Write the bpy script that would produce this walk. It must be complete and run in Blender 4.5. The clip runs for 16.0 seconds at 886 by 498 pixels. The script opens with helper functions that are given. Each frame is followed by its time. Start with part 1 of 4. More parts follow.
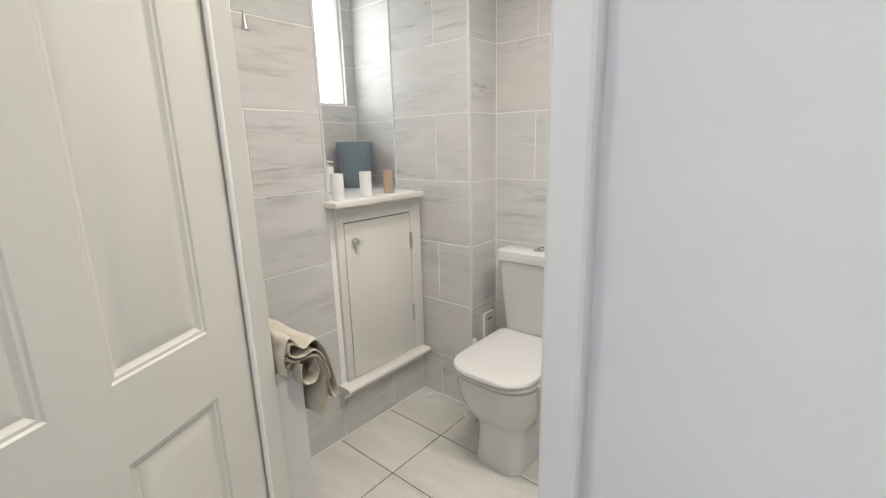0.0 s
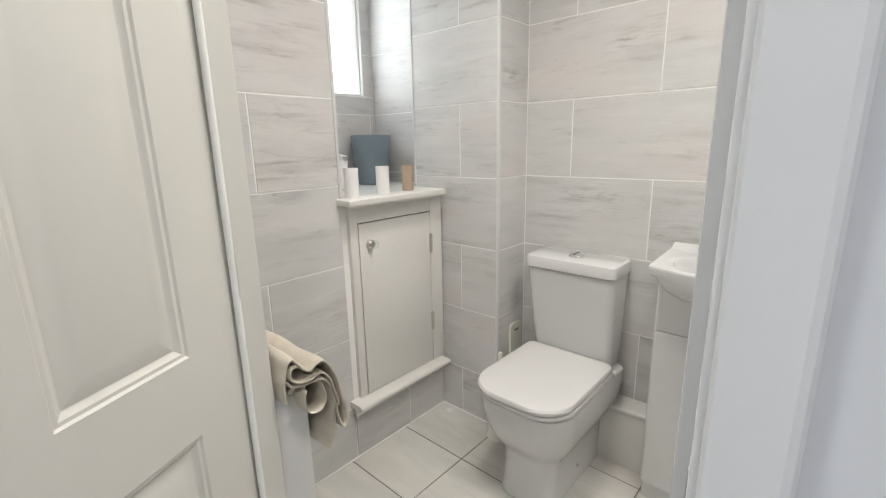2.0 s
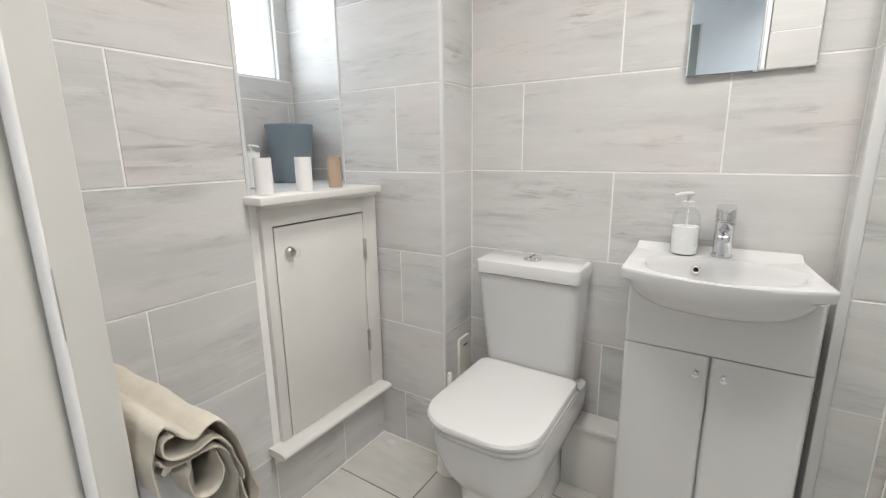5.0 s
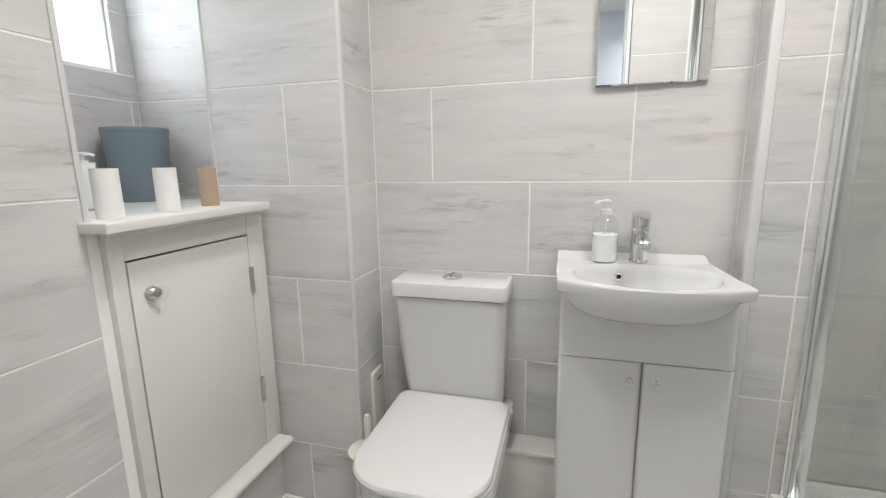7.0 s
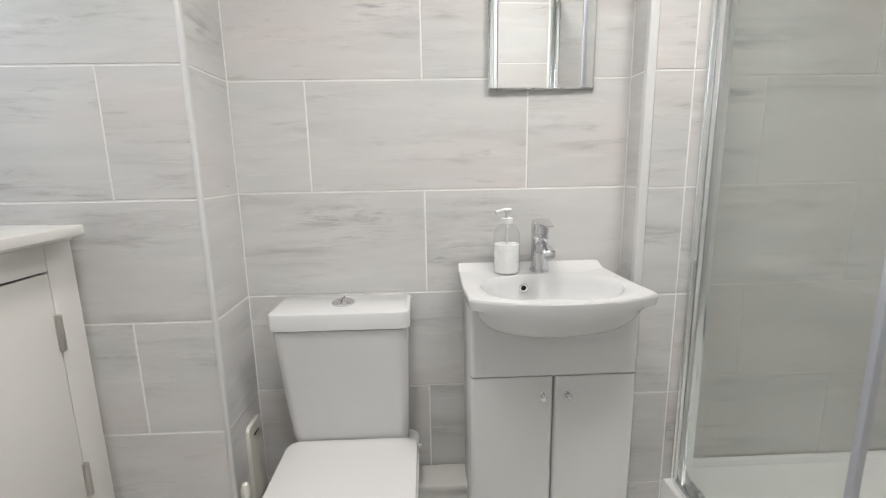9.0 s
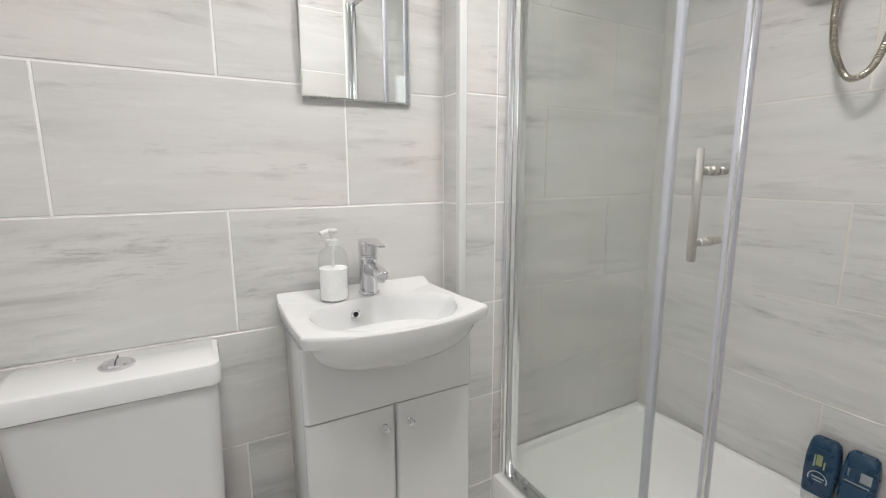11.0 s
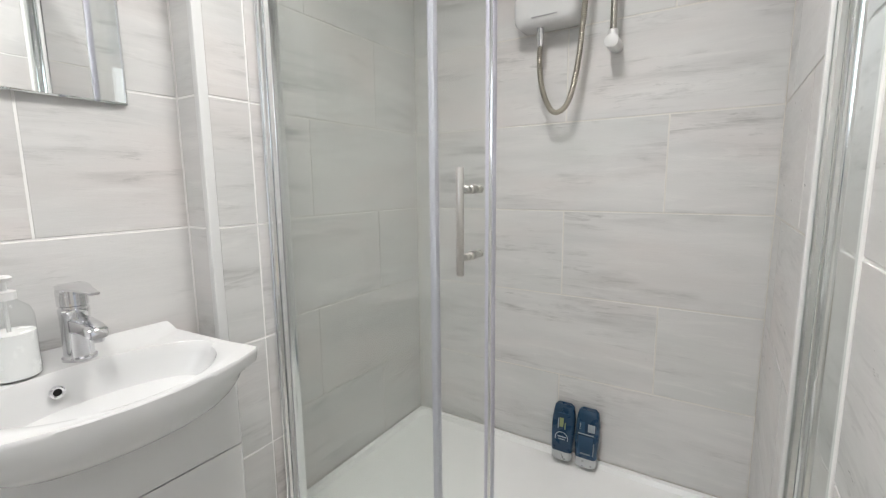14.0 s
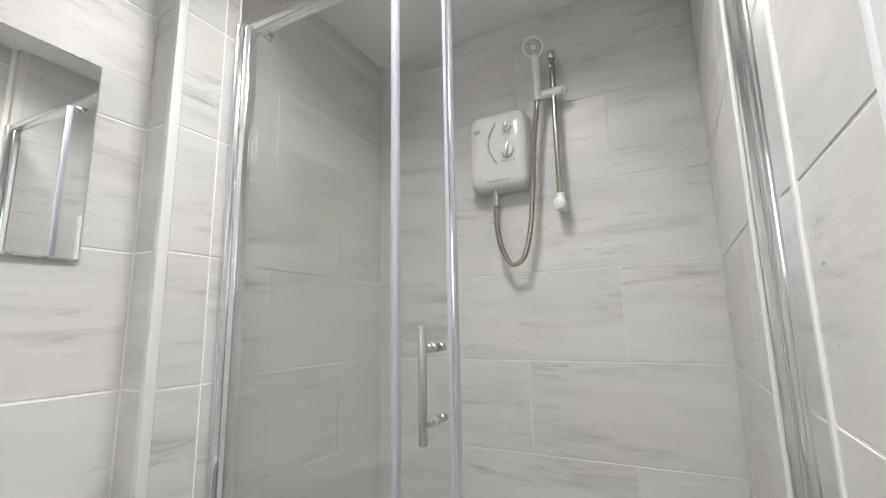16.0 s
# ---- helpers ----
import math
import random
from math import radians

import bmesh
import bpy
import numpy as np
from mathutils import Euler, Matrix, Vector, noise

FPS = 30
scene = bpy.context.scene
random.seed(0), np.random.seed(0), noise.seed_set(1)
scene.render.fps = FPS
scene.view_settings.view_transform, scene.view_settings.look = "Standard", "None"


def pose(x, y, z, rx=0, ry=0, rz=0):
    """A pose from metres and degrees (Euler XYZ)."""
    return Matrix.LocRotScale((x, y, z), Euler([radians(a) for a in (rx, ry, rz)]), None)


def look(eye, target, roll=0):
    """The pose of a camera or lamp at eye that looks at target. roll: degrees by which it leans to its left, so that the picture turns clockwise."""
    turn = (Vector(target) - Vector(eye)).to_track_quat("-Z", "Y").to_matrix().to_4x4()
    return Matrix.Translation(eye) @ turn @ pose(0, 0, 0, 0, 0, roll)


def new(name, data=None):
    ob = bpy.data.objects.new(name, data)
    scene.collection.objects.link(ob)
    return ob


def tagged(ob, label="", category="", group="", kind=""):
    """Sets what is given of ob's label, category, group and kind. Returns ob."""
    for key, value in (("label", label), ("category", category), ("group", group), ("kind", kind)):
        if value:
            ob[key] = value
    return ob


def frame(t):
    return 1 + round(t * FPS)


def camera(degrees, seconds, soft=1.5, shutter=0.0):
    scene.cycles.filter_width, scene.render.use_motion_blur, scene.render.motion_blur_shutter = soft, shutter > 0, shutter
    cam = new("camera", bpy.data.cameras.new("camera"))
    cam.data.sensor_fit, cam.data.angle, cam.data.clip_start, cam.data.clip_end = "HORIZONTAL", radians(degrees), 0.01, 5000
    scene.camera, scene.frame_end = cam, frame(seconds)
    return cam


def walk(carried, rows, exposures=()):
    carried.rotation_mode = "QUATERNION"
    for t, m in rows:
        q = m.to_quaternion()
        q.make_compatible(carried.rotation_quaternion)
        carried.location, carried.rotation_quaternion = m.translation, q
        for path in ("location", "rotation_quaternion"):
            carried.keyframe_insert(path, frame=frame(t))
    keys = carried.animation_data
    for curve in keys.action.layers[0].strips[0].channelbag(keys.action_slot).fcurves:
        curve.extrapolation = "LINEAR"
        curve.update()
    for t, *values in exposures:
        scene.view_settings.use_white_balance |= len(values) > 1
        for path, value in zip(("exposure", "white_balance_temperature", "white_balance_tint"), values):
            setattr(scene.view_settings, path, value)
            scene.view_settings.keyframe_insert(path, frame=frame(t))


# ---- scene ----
cam = camera(90.2, 16.0, soft=1.2)
PATH = [
    (0, (1.486, 1.114, 1.276), (0.23, 2.601, 0.818), -1.5),
    (0.5, (1.433, 1.142, 1.277), (0.162, 2.618, 0.819), -1.1),
    (1, (1.394, 1.163, 1.268), (0.112, 2.628, 0.809), -1.0),
    (1.5, (1.375, 1.194, 1.252), (0.076, 2.645, 0.794), -1.1),
    (2, (1.335, 1.234, 1.25), (0.03, 2.678, 0.791), -1.2),
    (2.5, (1.28, 1.272, 1.248), (-0.022, 2.719, 0.79), -1.1),
    (3, (1.241, 1.316, 1.238), (-0.063, 2.763, 0.784), -1.4),
    (3.2, (1.23, 1.333, 1.236), (-0.068, 2.785, 0.779), -1.4),
    (5.3, (1.104, 1.416, 1.184), (0.134, 3.113, 0.763), -0.7),
    (5.5, (1.062, 1.426, 1.184), (0.158, 3.162, 0.771), -0.7),
    (6, (1.007, 1.478, 1.174), (0.213, 3.271, 0.781), -0.8),
    (6.5, (0.974, 1.496, 1.181), (0.301, 3.337, 0.787), -0.8),
    (7, (0.951, 1.499, 1.173), (0.414, 3.388, 0.794), -0.9),
    (7.5, (0.927, 1.503, 1.181), (0.518, 3.423, 0.798), -0.9),
    (8, (0.9, 1.513, 1.182), (0.604, 3.455, 0.81), -1.0),
    (8.2, (0.894, 1.535, 1.178), (0.646, 3.485, 0.809), -1.1),
    (10.3, (0.758, 1.753, 1.198), (1.451, 3.596, 0.842), -0.4),
    (10.5, (0.772, 1.749, 1.2), (1.536, 3.564, 0.849), -0.4),
    (11, (0.778, 1.762, 1.197), (1.73, 3.489, 0.861), -0.2),
    (11.5, (0.792, 1.77, 1.201), (1.921, 3.389, 0.875), -0.3),
    (12, (0.807, 1.778, 1.209), (2.088, 3.279, 0.886), -0.3),
    (12.5, (0.828, 1.797, 1.211), (2.253, 3.166, 0.898), -0.3),
    (13, (0.83, 1.808, 1.203), (2.377, 3.041, 0.905), -0.3),
    (13.5, (0.84, 1.81, 1.207), (2.47, 2.929, 0.912), -0.5),
    (14, (0.841, 1.822, 1.209), (2.514, 2.88, 0.92), -0.6),
    (14.5, (0.85, 1.824, 1.223), (2.559, 2.853, 1.084), -0.7),
    (15, (0.855, 1.826, 1.228), (2.586, 2.823, 1.336), -0.9),
    (15.3, (0.857, 1.832, 1.233), (2.589, 2.805, 1.465), -1.0),
    (15.5, (0.863, 1.835, 1.231), (2.596, 2.79, 1.522), -1.0),
    (16, (0.859, 1.827, 1.24), (2.607, 2.738, 1.577), -1.1),
]
walk(cam, [(t, look(eye, target, roll)) for t, eye, target, roll in PATH],
     exposures=[(0.0, -0.04, 7050, 10), (1.5, -0.05, 6950, 10), (3.0, -0.03, 6700, 10), (5.5, 0.06, 6650, 10), (8.0, 0.0, 6600, 10), (10.5, 0.02, 6600, 10), (12.5, 0.13, 6500, 10), (14.5, 0.1, 6500, 10), (16.0, 0.0, 6500, 10)])


# ---- light ----
world = bpy.data.worlds.new("world")
scene.world = world
world.use_nodes = True
wn = world.node_tree
sky = wn.nodes.new("ShaderNodeTexSky")
sky.sky_type, sky.sun_disc = "NISHITA", False
sky.sun_elevation, sky.sun_rotation = radians(40), radians(200)
wn.links.new(sky.outputs[0], wn.nodes["Background"].inputs[0])
wn.nodes["Background"].inputs[1].default_value = 0.08
scene.view_settings.exposure = 0.0


def area(name, eye, target, sx, sy, watts, colour, shape="RECTANGLE", spread=180):
    d = bpy.data.lights.new(name, "AREA")
    d.shape, d.size, d.size_y, d.energy, d.color = shape, sx, sy, watts, colour
    ob = new(name, d)
    d.spread = radians(spread)
    ob.matrix_world = look(eye, target)
    return ob


area("bathroom_ceiling_lamp", (0.74, 2.04, 2.352), (0.74, 2.04, 0), 0.3, 0.3, 8.0, (1.0, 0.982, 0.958), "DISK", 134)
# second lamp added as fill, evens the brightness towards the shower
area("added_shower_fill", (1.50, 2.22, 2.352), (1.50, 2.22, 0), 0.3, 0.3, 8.3, (1.0, 0.982, 0.958), "DISK", 144)
area("bathroom_window_daylight", (-0.598, 2.48, 1.81), (1.0, 2.48, 1.60), 0.50, 0.56, 2.5, (0.82, 0.91, 1.0))
# added cool light for the hall; the window it comes from is made up
area("added_hall_daylight", (0.15, 0.125, 1.5), (0.45, 1.0, 1.42), 0.78, 1.2, 30.0, (0.89, 0.945, 1.0))
# added fill for hall and doorway, kept out of the mirror's view
area("added_hall_fill", (1.80, 0.52, 2.352), (1.80, 0.521, 0), 0.3, 0.3, 9.0, (0.96, 0.97, 1.0), "DISK", 145)

# ---- materials ----


class Mat:
    """A Principled material with short ways to add nodes."""

    def __init__(self, name, colour=(0.8, 0.8, 0.8), rough=0.5, metal=0.0, **more):
        self.m = bpy.data.materials.new(name)
        self.m.use_nodes = True
        self.t = self.m.node_tree
        self.b = self.t.nodes["Principled BSDF"]
        self.b.inputs["Base Color"].default_value = (*colour, 1)
        self.b.inputs["Roughness"].default_value = rough
        self.b.inputs["Metallic"].default_value = metal
        for k, v in more.items():
            self.b.inputs[k.replace("_", " ")].default_value = v

    def n(self, kind, **values):
        node = self.t.nodes.new("ShaderNode" + kind)
        for k, v in values.items():
            node.inputs[k.replace("_", " ")].default_value = v
        return node

    def link(self, a, b):
        self.t.links.new(a, b)

    def ramp(self, src, stops):
        r = self.n("ValToRGB")
        while len(r.color_ramp.elements) < len(stops):
            r.color_ramp.elements.new(0.5)
        for e, (p, c) in zip(r.color_ramp.elements, stops):
            e.position, e.color = p, (*c, 1)
        self.link(src, r.inputs[0])
        return r.outputs[0]

    def noise(self, scale, detail=4, rough=0.6, vec=None, distort=0.0):
        nz = self.n("TexNoise", Scale=scale, Detail=detail, Roughness=rough, Distortion=distort)
        if vec is None:
            vec = self.n("TexCoord").outputs["Object"]
        self.link(vec, nz.inputs["Vector"])
        return nz.outputs["Fac"]

    def bump(self, src, strength, dist=0.002):
        bp = self.n("Bump", Strength=strength, Distance=dist)
        self.link(src, bp.inputs["Height"])
        self.link(bp.outputs[0], self.b.inputs["Normal"])


def mixed(mt, fac, a, b, blend="MIX"):
    mx = mt.t.nodes.new("ShaderNodeMix")
    mx.data_type, mx.blend_type = "RGBA", blend
    for src, k in ((fac, 0), (a, 6), (b, 7)):
        if hasattr(src, "links"):
            mt.link(src, mx.inputs[k])
        else:
            mx.inputs[k].default_value = src if k == 0 else (*src, 1)
    return mx.outputs[2]


def tile_material(name, base, light, vein, stretch, rough, vein_amount, offset=True):
    """Printed limestone tile: cloudy ground with thin broken streaks along one way."""
    mt = Mat(name, base, rough)
    pos = mt.n("NewGeometry").outputs["Position"]
    vec = pos
    if offset:
        info = mt.n("ObjectInfo").outputs["Random"]
        comb = mt.n("CombineXYZ")
        ml = mt.n("Math")
        ml.operation = "MULTIPLY"
        ml.inputs[1].default_value = 37.0
        mt.link(info, ml.inputs[0])
        for k in range(3):
            mt.link(ml.outputs[0], comb.inputs[k])
        add = mt.n("VectorMath")
        mt.link(pos, add.inputs[0])
        mt.link(comb.outputs[0], add.inputs[1])
        vec = add.outputs[0]

    def stretched(sx, sy, sz):
        mp = mt.n("Mapping")
        mp.inputs["Scale"].default_value = (sx, sy, sz)
        mt.link(vec, mp.inputs["Vector"])
        return mp.outputs[0]
    a, b, c = stretch
    cloud = mt.noise(1.0, 5, 0.55, stretched(2.2 * a, 2.2 * b, 2.2 * c), 0.4)
    col = mt.ramp(cloud, [(0.30, base), (0.70, light)])
    # broad rosy and greenish drifts
    warm = mt.noise(1.0, 2, 0.5, stretched(1.5 * a, 1.5 * b, 0.6 * c + 0.9))
    rosy = mt.ramp(warm, [(0.50, (0, 0, 0)), (0.72, (0.55, 0.55, 0.55))])
    col = mixed(mt, rosy, col, (light[0] * 1.0, light[1] * 0.930, light[2] * 0.915))
    green = mt.ramp(warm, [(0.28, (0.6, 0.6, 0.6)), (0.46, (0, 0, 0))])
    col = mixed(mt, green, col, (base[0] * 0.97, base[1] * 1.0, base[2] * 0.985))
    # pale wisps
    wisp = mt.ramp(mt.noise(1.0, 6, 0.65, stretched(3.2 * a, 3.2 * b, 4.2 * c), 0.8), [(0.56, (0, 0, 0)), (0.70, (0.55, 0.55, 0.55))])
    col = mixed(mt, wisp, col, (light[0] * 1.08, light[1] * 1.08, light[2] * 1.07))
    # dark broken streaks, gathered in drifts
    where = mt.ramp(mt.noise(1.0, 3, 0.55, stretched(2.1 * a, 2.1 * b, 1.1 * c)), [(0.45, (0, 0, 0)), (0.66, (1, 1, 1))])
    for sx, sz, lo, hi, amount in ((1.7, 2.6, 0.50, 0.70, 0.46), (3.8, 5.6, 0.54, 0.70, 0.70), (7.5, 8.0, 0.57, 0.70, 0.70)):
        streak = mt.ramp(mt.noise(1.0, 8, 0.68, stretched(sx * a, sx * b, sz * c), 0.45), [(lo, (0, 0, 0)), (hi, (1, 1, 1))])
        both = mt.n("Math")
        both.operation = "MULTIPLY"
        mt.link(streak, both.inputs[0])
        mt.link(where, both.inputs[1])
        amt = mt.n("Math")
        amt.operation = "MULTIPLY"
        amt.inputs[1].default_value = vein_amount * amount
        mt.link(both.outputs[0], amt.inputs[0])
        col = mixed(mt, amt.outputs[0], col, vein)
    mt.link(col, mt.b.inputs["Base Color"])
    relief = mt.noise(1.0, 6, 0.7, stretched(14 * a, 14 * b, 14 * c))
    mt.bump(relief, 0.34, 0.0016)
    rr = mt.ramp(relief, [(0.3, (rough * 0.8,) * 3), (0.7, (rough * 1.25,) * 3)])
    mt.link(rr, mt.b.inputs["Roughness"])
    return mt.m


def plain(name, colour, rough, grain=60, amount=0.06, bump=0.05, metal=0.0, bump_scale=None, **more):
    """Paint, plaster, ceramic: a small mottling, wear in the gloss and a faint relief."""
    mt = Mat(name, colour, rough, metal, **more)
    f = mt.noise(grain * 0.06, 4, 0.6)
    lo = tuple(c * (1 - amount) for c in colour)
    hi = tuple(min(1, c * (1 + amount * 0.5)) for c in colour)
    mt.link(mt.ramp(f, [(0.3, lo), (0.7, hi)]), mt.b.inputs["Base Color"])
    g = mt.noise(bump_scale or grain, 5, 0.6)
    mt.link(mt.ramp(g, [(0.3, (rough * 0.85,) * 3), (0.7, (min(1, rough * 1.2),) * 3)]), mt.b.inputs["Roughness"])
    if bump:
        mt.bump(g, bump, 0.001)
    return mt.m


def pane(name, tint, ior=1.5, rough=0.0, haze=0.0):
    """Thin clear glass: it lets light straight through and mirrors by Fresnel."""
    mt = Mat(name)
    t = mt.t
    t.nodes.remove(mt.b)
    tr = mt.n("BsdfTransparent")
    tr.inputs[0].default_value = (*tint, 1)
    gl = mt.n("BsdfGlossy", Roughness=rough)
    fr = mt.n("LayerWeight", Blend=0.5)
    pw = mt.n("Math")
    pw.operation = "POWER"
    pw.inputs[1].default_value = 4.5
    mt.link(fr.outputs["Facing"], pw.inputs[0])
    ma = mt.n("Math")
    ma.operation = "MULTIPLY_ADD"
    ma.inputs[1].default_value, ma.inputs[2].default_value = 0.8, ((ior - 1) / (ior + 1)) ** 2
    mt.link(pw.outputs[0], ma.inputs[0])
    mx = mt.n("MixShader")
    mt.link(ma.outputs[0], mx.inputs[0])
    mt.link(tr.outputs[0], mx.inputs[1])
    mt.link(gl.outputs[0], mx.inputs[2])
    out = mx.outputs[0]
    if haze:
        df = mt.n("BsdfDiffuse")
        df.inputs[0].default_value = (0.75, 0.78, 0.76, 1)
        nz = mt.ramp(mt.noise(3.0, 5, 0.6), [(0.3, (haze * 0.5,) * 3), (0.75, (haze * 1.5,) * 3)])
        m2 = mt.n("MixShader")
        mt.link(nz, m2.inputs[0])
        mt.link(out, m2.inputs[1])
        mt.link(df.outputs[0], m2.inputs[2])
        out = m2.outputs[0]
    mt.link(out, t.nodes["Material Output"].inputs[0])
    return mt.m


TILE = tile_material("wall_tile_stone", (0.580, 0.574, 0.568), (0.665, 0.655, 0.645), (0.225, 0.22, 0.215), (1.0, 1.0, 6.0), 0.33, 0.95)
FLOOR_TILE = tile_material("floor_tile_stone", (0.56, 0.545, 0.515), (0.67, 0.655, 0.62), (0.27, 0.25, 0.235), (1.0, 4.0, 1.0), 0.38, 0.4)
GROUT = plain("white_grout", (0.88, 0.87, 0.855), 0.8, 120, 0.05, 0.1)
BEIGE_GROUT = plain("beige_shower_grout", (0.70, 0.675, 0.635), 0.8, 120, 0.08, 0.1)
SEAL = plain("lilac_white_seal", (0.54, 0.54, 0.61), 0.3, 60, 0.05, 0.02)
FLOOR_GROUT = plain("grey_floor_grout", (0.20, 0.19, 0.18), 0.85, 120, 0.25, 0.15)
TRIM = plain("white_plastic_trim", (0.69, 0.69, 0.685), 0.35, 40, 0.03, 0.02)
PAINT = plain("cream_satin_paint", (0.73, 0.715, 0.685), 0.38, 50, 0.03, 0.06)
# whiter than the door paint: the highlight at the hinge put into colour
LIGHT_LINE = plain("painted_light_line", (0.88, 0.875, 0.86), 0.2, 50, 0.02, 0.02)
CASING = plain("cool_white_gloss_paint", (0.74, 0.745, 0.76), 0.36, 50, 0.02, 0.05)
DOOR_PAINT = plain("white_door_paint", (0.71, 0.695, 0.65), 0.42, 50, 0.03, 0.05)
GLOSS = plain("white_gloss_laminate", (0.68, 0.68, 0.675), 0.16, 30, 0.02, 0.01)
CERAMIC = plain("white_glazed_ceramic", (0.65, 0.65, 0.648), 0.08, 20, 0.015, 0.0)
SEAT = plain("white_seat_plastic", (0.655, 0.645, 0.64), 0.22, 20, 0.015, 0.0)
CREAM = plain("cream_plastic", (0.76, 0.74, 0.67), 0.35, 40, 0.04, 0.02)
ACRYLIC = plain("white_acrylic", (0.83, 0.83, 0.82), 0.22, 40, 0.03, 0.02)
CHROME = plain("chrome", (0.74, 0.74, 0.76), 0.07, 60, 0.03, 0.0, 1.0)
ALU = plain("polished_aluminium", (0.86, 0.875, 0.88), 0.17, 60, 0.03, 0.0, 1.0)
POST = plain("grey_polished_aluminium", (0.78, 0.81, 0.80), 0.12, 60, 0.03, 0.0, 1.0)
RAIL = plain("dull_steel", (0.50, 0.48, 0.44), 0.24, 120, 0.08, 0.02, 1.0)
STEEL = plain("brushed_steel", (0.62, 0.60, 0.57), 0.32, 120, 0.08, 0.05, 1.0)
HOSE = plain("braided_steel_hose", (0.43, 0.405, 0.345), 0.38, 200, 0.15, 0.1, 1.0)
# near-black: the shade inside gaps, slots and holes put into colour
DARK = plain("gap_shade_black", (0.02, 0.02, 0.02), 0.7, 60, 0.2, 0.0)
HALL_PAINT = plain("pale_blue_grey_wall_paint", (0.70, 0.71, 0.745), 0.7, 90, 0.025, 0.12)
HALL_BLUE = plain("light_blue_wall_paint", (0.72, 0.77, 0.82), 0.7, 90, 0.025, 0.12)
CEILING = plain("white_ceiling_paint", (0.80, 0.79, 0.78), 0.8, 60, 0.03, 0.1)
CARPET = plain("grey_carpet", (0.22, 0.21, 0.20), 0.95, 300, 0.35, 0.5)
BIN = plain("slate_blue_plastic", (0.185, 0.235, 0.275), 0.42, 40, 0.08, 0.05)
CARD = plain("brown_cardboard", (0.46, 0.34, 0.25), 0.85, 120, 0.12, 0.15)
PAPER = plain("white_paper", (0.82, 0.81, 0.80), 0.8, 160, 0.04, 0.1)
NAVY = plain("navy_plastic", (0.012, 0.045, 0.095), 0.28, 40, 0.1, 0.02)
SILVER = plain("silver_plastic", (0.55, 0.56, 0.57), 0.3, 60, 0.06, 0.0, 0.6)
YELLOW = plain("yellow_green_print", (0.46, 0.52, 0.24), 0.4, 40, 0.1, 0.0)
PRINT = plain("pale_print", (0.55, 0.62, 0.66), 0.4, 40, 0.1, 0.0)
MIDBLUE = plain("mid_blue_print", (0.05, 0.12, 0.22), 0.4, 40, 0.1, 0.0)
GREYPRINT = plain("grey_print", (0.38, 0.38, 0.39), 0.45, 40, 0.05, 0.0)
SOAP = plain("white_liquid_soap", (0.84, 0.84, 0.83), 0.25, 30, 0.02, 0.0)
PANEL_GREY = plain("grey_green_panel", (0.27, 0.305, 0.30), 0.3, 60, 0.08, 0.02)
GLASS = pane("shower_glass", (0.972, 0.984, 0.976), 1.5, 0.0, 0.007)
CLEAR = pane("clear_plastic", (0.96, 0.97, 0.97), 1.35, 0.02)
MIRROR = Mat("mirror_silver", (0.88, 0.90, 0.895), 0.012, 1.0).m


def towel_material():
    mt = Mat("beige_terry_cloth", (0.47, 0.41, 0.33), 0.95)
    f = mt.noise(420, 3, 0.7)
    g = mt.noise(14, 4, 0.6)
    mt.link(mt.ramp(g, [(0.3, (0.62, 0.56, 0.455)), (0.7, (0.75, 0.69, 0.58))]), mt.b.inputs["Base Color"])
    mt.bump(f, 0.9, 0.004)
    mt.b.inputs["Sheen Weight"].default_value = 0.3
    return mt.m


TOWEL = towel_material()


def glow_material(name, colour, strength):
    m = bpy.data.materials.new(name)
    m.use_nodes = True
    t = m.node_tree
    t.nodes.remove(t.nodes["Principled BSDF"])
    e = t.nodes.new("ShaderNodeEmission")
    e.inputs[0].default_value, e.inputs[1].default_value = (*colour, 1), strength
    t.links.new(e.outputs[0], t.nodes["Material Output"].inputs[0])
    return m


DAYLIGHT = glow_material("bright_overcast_backdrop", (0.93, 0.97, 1.0), 3.2)
LAMP = glow_material("lamp_diffuser_glow", (1.0, 0.96, 0.9), 6.0)

# ---- building helpers ----


def link_mesh(name, bm, material, smooth=False):
    me = bpy.data.meshes.new(name)
    bmesh.ops.recalc_face_normals(bm, faces=bm.faces)
    bm.to_mesh(me)
    bm.free()
    me.materials.append(material)
    if smooth:
        for p in me.polygons:
            p.use_smooth = True
        if hasattr(me, "set_sharp_from_angle"):
            me.set_sharp_from_angle(angle=radians(smooth if smooth is not True else 40))
    return me


def structure(name, bm, material, label, category, smooth=False):
    return tagged(new(name, link_mesh(name, bm, material, smooth)), label, category, kind="structure")


def thing(name, at, label, category, group=""):
    ob = new(name)
    ob.location = at
    ob.empty_display_size = 0.05
    return tagged(ob, label, category, group)


def part(name, bm, material, parent, label="", smooth=True):
    """A mesh in world coordinates, hung under a thing or a part."""
    ob = new(name, link_mesh(name, bm, material, smooth))
    ob.parent = parent
    bpy.context.view_layer.update()
    ob.matrix_parent_inverse = parent.matrix_world.inverted()
    if label:
        ob["label"] = label
    return ob


